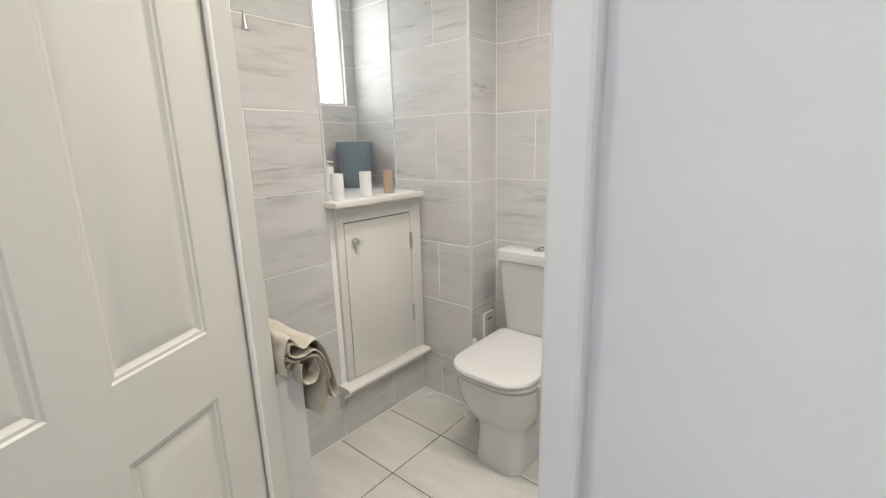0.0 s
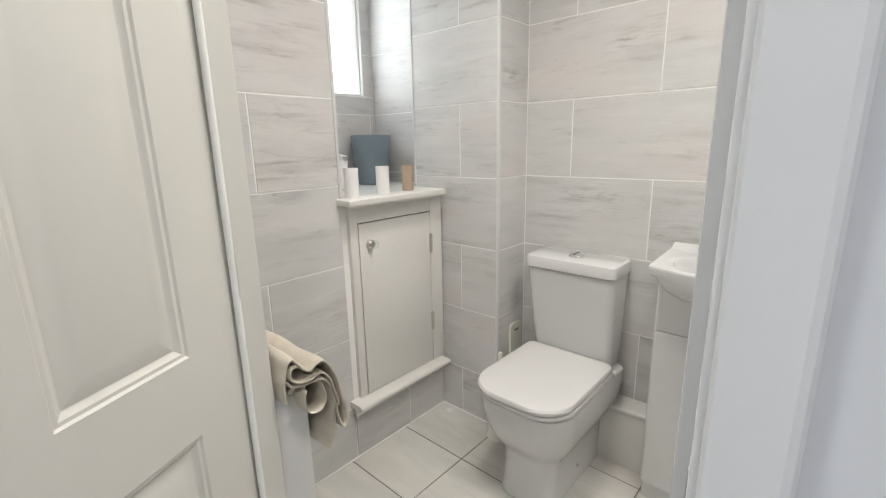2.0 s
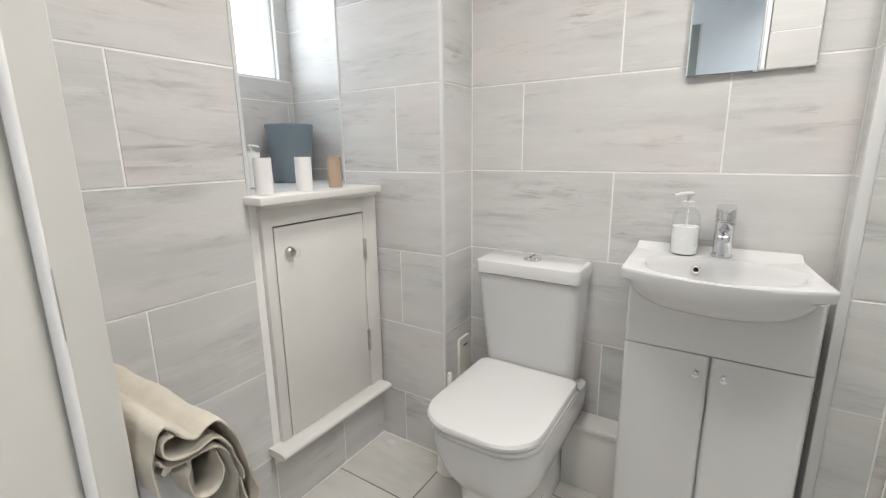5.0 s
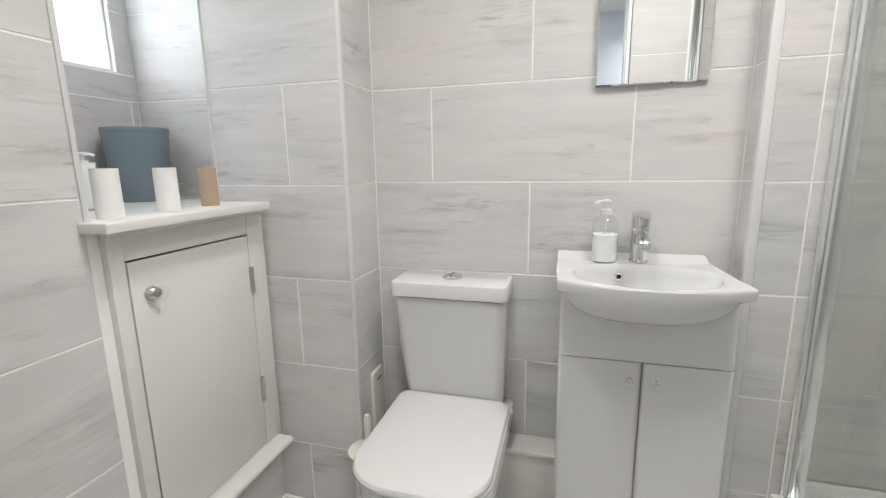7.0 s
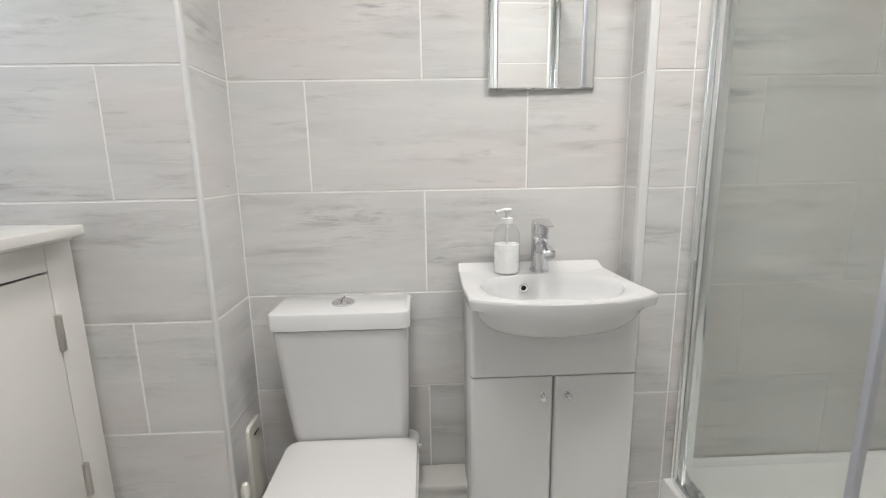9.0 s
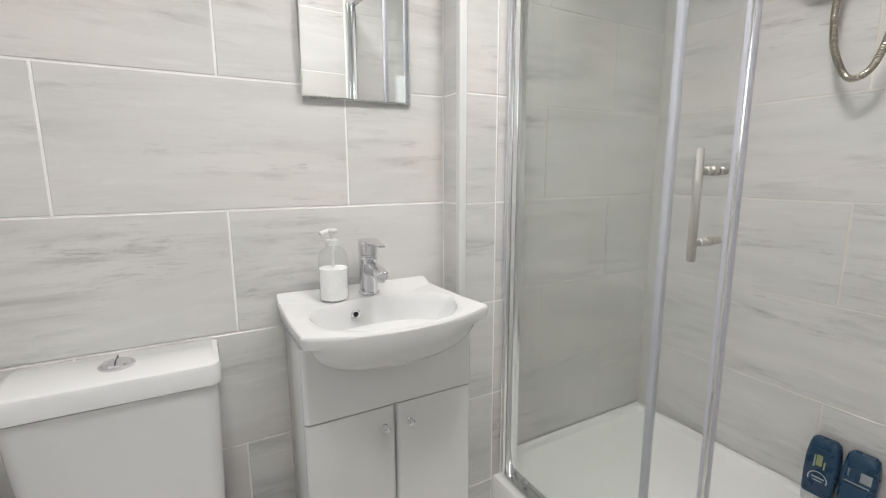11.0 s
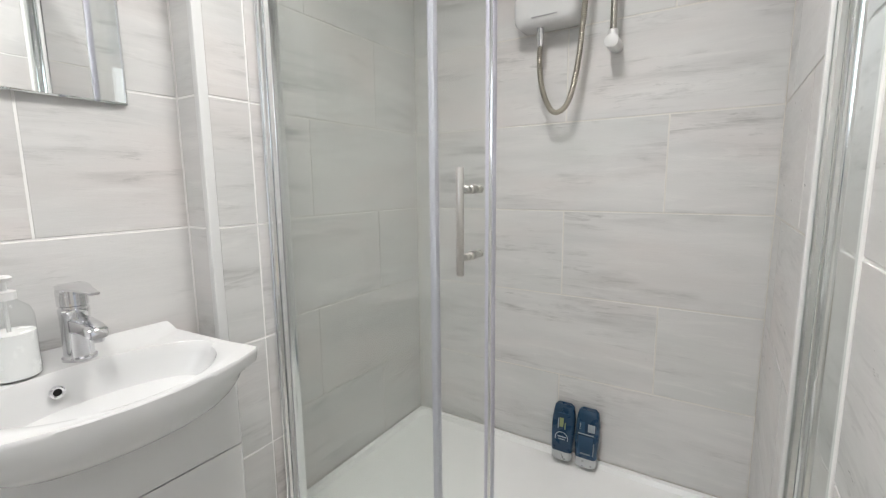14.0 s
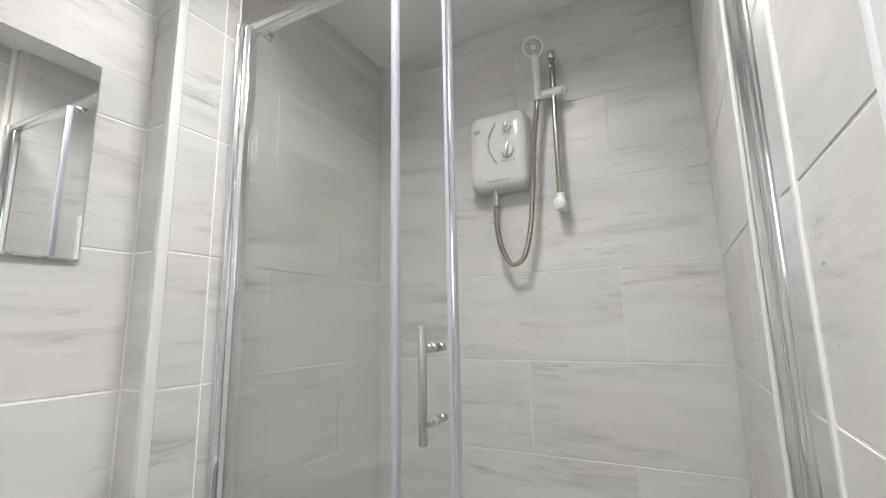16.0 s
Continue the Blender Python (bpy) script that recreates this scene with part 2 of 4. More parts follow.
def box(x0, x1, y0, y1, z0, z1, bevel=0.0, seg=2, bm=None):
    bm = bm or bmesh.new()
    made = bmesh.ops.create_cube(bm, size=1.0)["verts"]
    for v in made:
        v.co = Vector(((x0 + x1) / 2 + v.co.x * (x1 - x0), (y0 + y1) / 2 + v.co.y * (y1 - y0), (z0 + z1) / 2 + v.co.z * (z1 - z0)))
    if bevel:
        edges = list({e for v in made for e in v.link_edges})
        bmesh.ops.bevel(bm, geom=edges, offset=bevel, segments=seg, affect="EDGES", profile=0.5)
    return bm


def loft(loops, cap0=True, cap1=True, bm=None, closed=True):
    """A skin over loops of points, all of one length."""
    bm = bm or bmesh.new()
    rows = [[bm.verts.new(p) for p in lp] for lp in loops]
    n = len(rows[0])
    for a, b in zip(rows, rows[1:]):
        for i in range(n if closed else n - 1):
            j = (i + 1) % n
            bm.faces.new((a[i], a[j], b[j], b[i]))
    if cap0:
        bm.faces.new(list(reversed(rows[0])))
    if cap1:
        bm.faces.new(rows[-1])
    return bm


def lathe(at, profile, n=32, axis="z", cap0=True, cap1=True, bm=None):
    """A turned body: profile of (radius, height) from at along an axis."""
    loops = []
    for r, h in profile:
        lp = []
        for i in range(n):
            a = 2 * math.pi * i / n
            c, s = r * math.cos(a), r * math.sin(a)
            p = {"z": (c, s, h), "x": (h, c, s), "y": (s, h, c)}[axis]
            lp.append(Vector(at) + Vector(p))
        loops.append(lp)
    return loft(loops, cap0, cap1, bm)


def tube(points, radius, n=12, rings=None, bm=None):
    """A pipe along a smooth line through points; rings: (pitch, depth) gives it ribs."""
    pts = [Vector(p) for p in points]
    line = []
    for i in range(len(pts) - 1):
        p0, p1, p2, p3 = pts[max(i - 1, 0)], pts[i], pts[i + 1], pts[min(i + 2, len(pts) - 1)]
        steps = max(4, int((p2 - p1).length / (rings[0] / 2 if rings else 0.012)))
        for k in range(steps):
            t = k / steps
            line.append(0.5 * ((2 * p1) + (-p0 + p2) * t + (2 * p0 - 5 * p1 + 4 * p2 - p3) * t * t + (-p0 + 3 * p1 - 3 * p2 + p3) * t ** 3))
    line.append(pts[-1])
    loops = []
    side = Vector((0.31, 0.52, 0.79))
    for i, p in enumerate(line):
        d = (line[min(i + 1, len(line) - 1)] - line[max(i - 1, 0)]).normalized()
        side = (side - d * side.dot(d)).normalized()
        up = d.cross(side)
        r = radius - (rings[1] if rings and i % 2 else 0)
        loops.append([p + r * (math.cos(2 * math.pi * k / n) * side + math.sin(2 * math.pi * k / n) * up) for k in range(n)])
    return loft(loops, bm=bm)


def rounded(x0, x1, y0, y1, z, r, n=6, front=None):
    """A rounded rectangle as a loop; front: its own radius for the two corners at y0."""
    rf = front or r
    out = []
    for cx, cy, a0, rr in ((x1 - r, y1 - r, 0, r), (x0 + r, y1 - r, 90, r), (x0 + rf, y0 + rf, 180, rf), (x1 - rf, y0 + rf, 270, rf)):
        for k in range(n + 1):
            a = radians(a0 + 90 * k / n)
            out.append((cx + rr * math.cos(a), cy + rr * math.sin(a), z))
    return out


# ---- the room's shell ----
CEIL_Z = 2.380
ROWS_Z = [0.0] + [1.115 + 0.296 * k for k in range(-3, 5)] + [CEIL_Z]
TH = 0.0016  # how far a tile stands before the wall's bed


def slab(name, x0, x1, y0, y1, z0, z1, material, label, category="wall"):
    return structure(name, box(x0, x1, y0, y1, z0, z1), material, label, category)


wall_west = structure("wall_west", box(-0.585, -TH, 1.5, 2.168, 0, CEIL_Z), GROUT, "tiled bathroom wall with white grout beside the cabinet", "wall")
bm = box(-0.585, -TH, 2.168, 2.90, 0, 1.05)
wall_west_low = structure("wall_west_sill", bm, GROUT, "low wall under the tiled window recess", "wall")
wall_window = structure("wall_window", box(-0.75, -0.585 - TH, 1.9, 3.1, 0, 1.505), GROUT, "tiled wall under the bathroom window", "wall")
bm = box(-0.75, -0.585 - TH, 2.765, 3.1, 1.505, CEIL_Z)
box(-0.75, -0.585 - TH, 1.9, 2.20, 1.505, CEIL_Z, bm=bm)
box(-0.75, -0.585 - TH, 2.20, 2.765, 2.12, CEIL_Z, bm=bm)
wall_window_frame = structure("wall_window_upper", bm, GROUT, "tiled wall round the bathroom window", "wall")
wall_reveal = structure("wall_reveal", box(-0.585, -0.15, 2.83 + TH, 3.1, 0, CEIL_Z), GROUT, "tiled side of the window recess", "wall")
wall_boxing = structure("wall_boxing_west", box(-0.15, 0.319 - TH, 2.695 + TH, 3.1, 0, CEIL_Z), GROUT, "tiled pipe boxing in the corner by the toilet", "wall")
wall_north = structure("wall_north", box(0.319 - TH, 1.575, 2.90 + TH, 3.1, 0, CEIL_Z), GROUT, "tiled wall behind toilet and basin", "wall")
wall_shower = structure("wall_shower_north", box(1.575, 2.50, 2.90 + TH, 3.1, 0, CEIL_Z), BEIGE_GROUT, "tiled side wall of the shower", "wall")
wall_boxing_east = structure("wall_boxing_east", box(1.408 + TH, 1.575, 2.810 + TH, 2.90 + TH, 0, CEIL_Z), GROUT, "narrow tiled pipe boxing beside the shower", "wall")
wall_east = structure("wall_east", box(2.35 + TH, 2.50, 1.4, 2.90 + TH, 0, CEIL_Z), BEIGE_GROUT, "tiled back wall of the shower", "wall")
wall_south = structure("wall_south_shower", box(1.575, 2.35 + TH, 1.55, 1.698 - TH, 0, CEIL_Z), BEIGE_GROUT, "tiled end wall of the shower", "wall")
wall_south_near = structure("wall_south", box(1.2990, 1.575, 1.55, 1.674 - TH, 0, CEIL_Z), GROUT, "tiled wall between door and shower", "wall")
wall_south_west = structure("wall_south_west", box(-0.1, 0.425, 1.55, 1.635 - TH, 0, CEIL_Z), GROUT, "tiled wall behind the radiator", "wall")
wall_over_door = structure("wall_over_door", box(0.447, 1.3115, 1.55, 1.66, 2.05, CEIL_Z), CEILING, "wall above the doorway", "wall")
floor = structure("floor", box(-0.1, 2.45, 1.55, 2.95, -0.1, -0.0018), FLOOR_GROUT, "bathroom floor bed with grey grout", "floor")
ceiling = structure("ceiling", box(-0.75, 2.50, 1.56, 3.1, CEIL_Z, CEIL_Z + 0.1), CEILING, "plain white bathroom ceiling", "ceiling")
sill_tile = structure("window_ledge", box(-0.585, -0.035, 2.168, 2.83, 1.045, 1.064, 0.002), TILE, "grey stone tile ledge in the window recess", "ledge")

# hall
slab("hall_wall_north_east", 1.3, 3.2, 1.503, 1.552, 0, CEIL_Z, HALL_PAINT, "pale blue-grey painted hall wall beside the doorway")
slab("hall_wall_north_west", -1.2, 0.425, 1.53, 1.552, 0, CEIL_Z, HALL_PAINT, "pale blue-grey painted hall wall behind the open door")
slab("hall_wall_over_door", 0.447, 1.30, 1.53, 1.552, 2.05, CEIL_Z, HALL_PAINT, "pale blue-grey hall wall above the doorway")
slab("hall_wall_south", -1.2, 3.2, 0.0, 0.1, 0, CEIL_Z, HALL_BLUE, "light blue painted wall across the hall")
slab("hall_wall_west", -1.3, -1.2, 0.0, 1.6, 0, CEIL_Z, HALL_PAINT, "pale blue-grey painted end wall of the hall")
slab("hall_wall_east", 3.2, 3.3, 0.0, 1.6, 0, CEIL_Z, HALL_PAINT, "pale blue-grey painted end wall of the hall")
slab("hall_floor", -1.3, 3.3, 0.0, 1.56, -0.1, 0.0, CARPET, "grey carpeted hall floor", "floor")
slab("hall_ceiling", -1.3, 3.3, 0.0, 1.56, CEIL_Z, CEIL_Z + 0.1, CEILING, "plain white hall ceiling", "ceiling")

# door lining and casing
bm = box(0.425, 0.452, 1.535, 1.632, 0, 2.03, 0.002)
box(0.447, 1.3115, 1.535, 1.664, 2.03, 2.055, 0.002, bm=bm)
box(0.4525, 0.468, 1.579, 1.628, 0, 2.03, 0.001, bm=bm)
door_frame = structure("door_frame", bm, DOOR_PAINT, "white painted door lining with stop beads", "door frame")


part("jamb", box(1.290, 1.3115, 1.4985, 1.652, 0, 2.03, 0.003), CASING, door_frame, "cool white door jamb")
part("stop_bead", box(1.263, 1.2898, 1.590, 1.652, 0, 2.03, 0.004), CASING, door_frame)


def casing(x_in, x_out, plane):
    """A moulded architrave, square at the back and rounded towards the opening."""
    w = x_out - x_in
    prof = [(0, 0.0), (0, 0.010), (0.03, 0.0135), (0.08, 0.0155), (0.16, 0.016), (0.86, 0.0165), (0.95, 0.0145), (1.0, 0.010), (1.0, 0.0)]
    return loft([[(x_in + u * w, plane - d, z) for u, d in prof] for z in (0.0, 2.09)])


part("architrave", casing(1.296, 1.3395, 1.5025), CASING, door_frame, "", 25)
part("architrave", casing(0.442, 0.385, 1.5295), DOOR_PAINT, door_frame, "", 25)
part("inner_casing", box(1.2680, 1.2860, 1.6525, 1.6790, 0, 2.07, 0.004), CASING, door_frame)
strike = part("strike_plate", box(1.2875, 1.290, 1.510, 1.536, 0.93, 1.05, 0.0008), STEEL, door_frame, "steel strike plate")
part("strike_plate_lip", lathe((1.288, 1.510, 0.96), [(0.006, 0), (0.006, 0.06)], 10), STEEL, strike)

# white corner and edge trims of the tiling
trim_w = structure("trim_boxing_corner", box(0.310, 0.3225, 2.6915, 2.704, 0, CEIL_Z, 0.003), TRIM, "white plastic tile trim on the boxing corner", "trim", True)
structure("trim_recess_edge", box(-0.009, 0.003, 2.162, 2.1745, 1.066, CEIL_Z, 0.003), TRIM, "white plastic tile trim on the recess edge", "trim", True)
structure("trim_boxing_edge", box(-0.1535, -0.142, 2.6915, 2.704, 1.066, CEIL_Z, 0.003), TRIM, "white plastic tile trim on the boxing edge", "trim", True)
structure("trim_shower_post", box(1.558, 1.573, 1.670, 1.6765, 0, CEIL_Z, 0.002), GROUT, "white silicone joint beside the shower post", "trim", True)
structure("trim_boxing_east", box(1.4055, 1.429, 2.8065, 2.8255, 0.0, CEIL_Z, 0.003), TRIM, "wide white plastic tile trim beside the basin", "trim", True)

# white sealant where floor and walls meet
for x0, x1, y0, y1 in ((0.0, 0.005, 1.715, 2.690), (0.0, 0.319, 2.690, 2.6952), (0.3186, 0.3236, 2.6952, 2.8998), (0.3236, 0.742, 2.8945, 2.8998), (1.375, 1.408, 2.8945, 2.8998), (1.4085, 1.535, 2.8055, 2.8102), (1.5300, 1.5350, 1.680, 2.8055)):
    structure("baseboard_sealant", box(x0, x1, y0, y1, -0.001, 0.0045, 0.0012, 1), GROUT, "white sealant line between floor and wall", "sealant")

# ---- window ----
window = structure("window_1", box(-0.660, -0.602, 2.20, 2.765, 1.505, 1.514, 0.004), TRIM, "white plastic window with bright obscured glass", "window")
part("window_frame", box(-0.660, -0.602, 2.20, 2.765, 2.105, 2.12, 0.004), TRIM, window)
part("window_frame", box(-0.660, -0.602, 2.20, 2.215, 1.514, 2.105, 0.004), TRIM, window)
part("window_frame", box(-0.660, -0.602, 2.759, 2.765, 1.514, 2.105, 0.004), TRIM, window)
glass_pane = part("pane", box(-0.612, -0.608, 2.215, 2.759, 1.514, 2.105), CLEAR, window)
glass_pane.visible_shadow = False
structure("backdrop", box(-1.35, -1.34, 1.2, 3.7, 0.6, 3.2), DAYLIGHT, "bright overcast sky outside the window", "backdrop")

# ---- built-in cupboard under the window recess ----
cup = thing("wall_cupboard", (0, 2.42, 0.25), "cream painted built-in cupboard with a closed flat door", "cupboard")
part("stile", box(-0.006, 0.017, 2.187, 2.222, 0.245, 1.03, 0.0015), PAINT, cup)
part("stile", box(-0.006, 0.017, 2.612, 2.684, 0.245, 1.03, 0.0015), PAINT, cup)
part("top_rail", box(-0.006, 0.0165, 2.222, 2.612, 0.972, 1.03, 0.0015), PAINT, cup)
# black sheet giving the shade in the gaps round the cupboard door
part("backing", box(-0.0065, 0.0, 2.215, 2.62, 0.25, 0.98), DARK, cup)
cdoor = part("door", box(0.002, 0.0175, 2.2258, 2.6085, 0.2690, 0.9675, 0.0012), PAINT, cup)
for z in (0.789, 0.423):
    hg = part("hinge", box(0.0155, 0.0215, 2.603, 2.616, z, z + 0.084, 0.001), STEEL, cdoor, "worn steel butt hinge")
    part("hinge_pin", lathe((0.0225, 2.6105, z), [(0.0, 0), (0.006, 0.001), (0.006, 0.083), (0, 0.084)], 10, cap0=False, cap1=False), STEEL, hg)
knob = part("knob", lathe((0.0185, 2.272, 0.888), [(0.0150, 0), (0.0165, 0.002), (0.0160, 0.007), (0.0125, 0.012), (0.0090, 0.016), (0.0110, 0.021)], 24, "x"), STEEL, cdoor, "steel knob with a clear crystal head")
part("crystal", lathe((0.0395, 2.272, 0.888), [(0.008, 0), (0.014, 0.004), (0.0165, 0.011), (0.0145, 0.019), (0.008, 0.023)], 12, "x"), CLEAR, knob)


def nosing(y0, y1, x_back, x_front, z_top, thick, round_r, lip=0.0):
    """A shelf board with a rounded front edge and a small cove under it."""
    prof = [(x_back, z_top), (x_front - round_r, z_top)]
    for k in range(1, 6):
        a = radians(90 - 180 * k / 6)
        prof.append((x_front - round_r + round_r * math.cos(a), z_top - round_r + round_r * math.sin(a)))
    prof += [(x_front - round_r, z_top - 2 * round_r), (x_front - round_r - lip, z_top - thick), (x_back, z_top - thick)]
    return loft([[(x, y, z) for x, z in prof] for y in (y0, y1)])


shelf = thing("shelf_board", (0.02, 2.37, 1.05), "cream painted shelf board topping the built-in cupboard", "shelf")
part("board", box(-0.036, 0.078, 2.148, 2.652, 1.044, 1.068, 0.004, 3), PAINT, shelf)
part("cove", nosing(2.189, 2.682, 0.0, 0.026, 1.0435, 0.020, 0.007, 0.006), PAINT, shelf)
skirt = thing("cupboard_sill", (0.02, 2.4, 0.22), "cream painted moulded sill under the cupboard door", "sill")
part("nosing", nosing(2.143, 2.668, 0.0, 0.076, 0.2655, 0.026, 0.0115), PAINT, skirt)
part("apron", nosing(2.158, 2.655, -0.003, 0.036, 0.241, 0.048, 0.012, 0.012), PAINT, skirt)

# ---- things on the ledge ----
waste = thing("waste_bin", (-0.455, 2.692, 1.064), "slate blue plastic waste bin standing on the tiled ledge", "bin")
part("body", lathe((-0.455, 2.692, 1.0645), [(0.0, 0.002), (0.078, 0.0), (0.081, 0.004), (0.0965, 0.228), (0.0935, 0.228), (0.077, 0.010), (0.0, 0.008)], 48, cap0=False, cap1=False), BIN, waste)

part("rim", lathe((-0.455, 2.692, 1.0645), [(0.0940, 0.226), (0.0968, 0.226), (0.0982, 0.230), (0.0982, 0.237), (0.0970, 0.2405), (0.0950, 0.2405), (0.0935, 0.237), (0.0940, 0.226)], 48, cap0=False, cap1=False), BIN, waste, "rolled rim")


def paper_tube(x, y, r, h, material, label, lean=0.0):
    ob = thing("paper_tube", (x, y, 1.0685), label, "tube", "tubes on the shelf")
    n = 28
    loops = []
    for rr, hh in ((r - 0.002, 0), (r, 0), (r * 0.99, h), (r * 0.99 - 0.002, h), (r - 0.002, 0.0)):
        loops.append([(x + lean * hh + rr * math.cos(2 * math.pi * k / n) * (1 + 0.03 * math.sin(4 * math.pi * k / n)), y + rr * math.sin(2 * math.pi * k / n), 1.0685 + hh) for k in range(n)])
    part("wall", loft(loops, False, False), material, ob)
    return ob


paper_tube(-0.008, 2.226, 0.026, 0.106, PAPER, "white paper tube standing on the shelf edge")
paper_tube(-0.004, 2.372, 0.0255, 0.106, PAPER, "white paper tube standing beside the blue bin")
paper_tube(-0.012, 2.514, 0.0225, 0.104, CARD, "brown cardboard tube standing on the shelf corner")


def pump_bottle(x, y, z, r, h, fill, label, turn=0.0):
    """A clear pump bottle: tall shoulders, filled part way, with a white pump."""
    ob = thing("soap_dispenser", (x, y, z), label, "soap bottle", "pump bottles")
    part("bottle", lathe((x, y, z), [(r * 0.86, 0), (r, 0.004), (r, h * 0.56), (r * 0.97, h * 0.62), (r * 0.82, h * 0.69), (r * 0.45, h * 0.75), (r * 0.38, h * 0.775)], 32), CLEAR, ob, "clear plastic bottle").visible_shadow = False
    part("liquid", lathe((x, y, z + 0.002), [(r * 0.84, 0), (r * 0.975, 0.003), (r * 0.975, h * fill)], 32), SOAP, ob, "white liquid soap")
    part("collar", lathe((x, y, z + h * 0.765), [(r * 0.46, 0), (r * 0.46, h * 0.075), (r * 0.30, h * 0.085)], 24), TRIM, ob)
    pump = part("pump", lathe((x, y, z + h * 0.84), [(r * 0.16, 0), (r * 0.16, h * 0.09), (r * 0.36, h * 0.095), (r * 0.40, h * 0.13), (r * 0.30, h * 0.15), (0.001, h * 0.155)], 20), TRIM, ob)
    d = Vector((math.cos(turn), math.sin(turn), -0.08))
    c = Vector((x, y, z + h * 0.965))
    part("nozzle", tube([c, c + d * r * 0.6, c + d * r * 0.95 + Vector((0, 0, -0.003))], r * 0.15, 8), TRIM, pump)
    part("dip_tube", tube([(x, y, z + 0.01), (x, y, z + h * 0.78)], r * 0.09, 8), TRIM, ob)
    return ob


pump_bottle(-0.30, 2.395, 1.0645, 0.028, 0.155, 0.80, "clear pump bottle standing in the window recess", radians(60))

# ---- toilet ----
toilet = thing("toilet", (0.62, 2.6, 0), "white close-coupled ceramic toilet with the lid down", "toilet")


def ring(x0, x1, y0, y1, z, rf, rb):
    return rounded(x0, x1, y0, y1, z, rb, 8, rf)


pan_loops = [ring(0.528, 0.742, 2.398, 2.878, 0.0, 0.055, 0.02), ring(0.526, 0.744, 2.396, 2.878, 0.010, 0.055, 0.02), ring(0.531, 0.739, 2.404, 2.878, 0.05, 0.055, 0.02),
             ring(0.532, 0.738, 2.408, 2.878, 0.13, 0.06, 0.02), ring(0.527, 0.743, 2.403, 2.878, 0.175, 0.065, 0.02), ring(0.512, 0.757, 2.390, 2.878, 0.200, 0.08, 0.022), ring(0.490, 0.775, 2.368, 2.878, 0.228, 0.10, 0.025),
             ring(0.470, 0.789, 2.350, 2.878, 0.262, 0.115, 0.03), ring(0.456, 0.797, 2.339, 2.878, 0.305, 0.12, 0.03), ring(0.449, 0.802, 2.333, 2.878, 0.355, 0.118, 0.03), ring(0.449, 0.801, 2.334, 2.878, 0.390, 0.115, 0.03), ring(0.458, 0.792, 2.345, 2.870, 0.398, 0.11, 0.03)]
part("pan", loft(pan_loops), CERAMIC, toilet)
seat_loops = [ring(0.452, 0.798, 2.330, 2.752, 0.4005, 0.115, 0.03), ring(0.446, 0.804, 2.323, 2.755, 0.404, 0.12, 0.032), ring(0.446, 0.804, 2.323, 2.755, 0.413, 0.12, 0.032), ring(0.452, 0.798, 2.330, 2.752, 0.4165, 0.115, 0.03)]
part("seat", loft(seat_loops), SEAT, toilet)
lid_loops = [ring(0.450, 0.794, 2.327, 2.764, 0.4185, 0.115, 0.03), ring(0.443, 0.801, 2.318, 2.767, 0.4215, 0.12, 0.034), ring(0.442, 0.802, 2.317, 2.768, 0.431, 0.12, 0.034),
             ring(0.446, 0.798, 2.322, 2.765, 0.4385, 0.118, 0.034), ring(0.456, 0.788, 2.335, 2.757, 0.4415, 0.11, 0.03), ring(0.50, 0.75, 2.40, 2.74, 0.4425, 0.08, 0.03)]
part("lid", loft(lid_loops), SEAT, toilet)
cis_loops = [ring(0.462, 0.770, 2.776, 2.885, 0.396, 0.025, 0.012), ring(0.450, 0.775, 2.770, 2.886, 0.45, 0.028, 0.012), ring(0.436, 0.780, 2.752, 2.887, 0.62, 0.028, 0.012), ring(0.430, 0.784, 2.734, 2.888, 0.768, 0.028, 0.012)]
part("cistern", loft(cis_loops), CERAMIC, toilet)
cl = [ring(0.433, 0.781, 2.737, 2.886, 0.7695, 0.025, 0.012), ring(0.424, 0.790, 2.728, 2.890, 0.7725, 0.026, 0.014), ring(0.423, 0.791, 2.727, 2.891, 0.808, 0.026, 0.014), ring(0.426, 0.788, 2.730, 2.889, 0.815, 0.025, 0.013), ring(0.433, 0.781, 2.738, 2.884, 0.8185, 0.022, 0.012)]
part("cistern_lid", loft(cl), CERAMIC, toilet)
button = part("flush_button", lathe((0.607, 2.812, 0.818), [(0.031, 0), (0.031, 0.004), (0.027, 0.0065), (0.026, 0.0055), (0.024, 0.0095), (0.012, 0.0135), (0.0, 0.0145)], 32, cap1=False), CHROME, toilet, "domed chrome dual flush button")
part("button_split", box(0.6065, 0.6075, 2.788, 2.836, 0.828, 0.8335), DARK, button)
for x in (0.447, 0.8035):
    part("hinge_cap", lathe((x, 2.765, 0.409), [(0.0, -0.012), (0.007, -0.009), (0.008, 0.0), (0.007, 0.006), (0, 0.007)], 16, "x", False, False), SEAT, toilet)
part("fixing_cap", lathe((0.7385, 2.62, 0.07), [(0.008, 0), (0.008, 0.004), (0.005, 0.006)], 14, "x"), CHROME, toilet, "small chrome fixing cap")

# pipe boxing along the floor
pipe_box = thing("pipe_duct", (0.86, 2.85, 0), "cream white boxed pipe duct beside the toilet", "duct")
part("front_panel", box(0.742, 0.945, 2.806, 2.815, 0.0, 0.236, 0.001), PAINT, pipe_box)
part("top_panel", box(0.742, 0.945, 2.797, 2.896, 0.236, 0.254, 0.005, 3), PAINT, pipe_box)

# toilet brush in the corner
brush = thing("toilet_brush", (0.378, 2.66, 0), "cream plastic toilet brush in its holder", "toilet brush")
part("holder", lathe((0.364, 2.645, 0.0), [(0.046, 0), (0.049, 0.004), (0.044, 0.02), (0.041, 0.25), (0.043, 0.262)], 28), CREAM, brush)
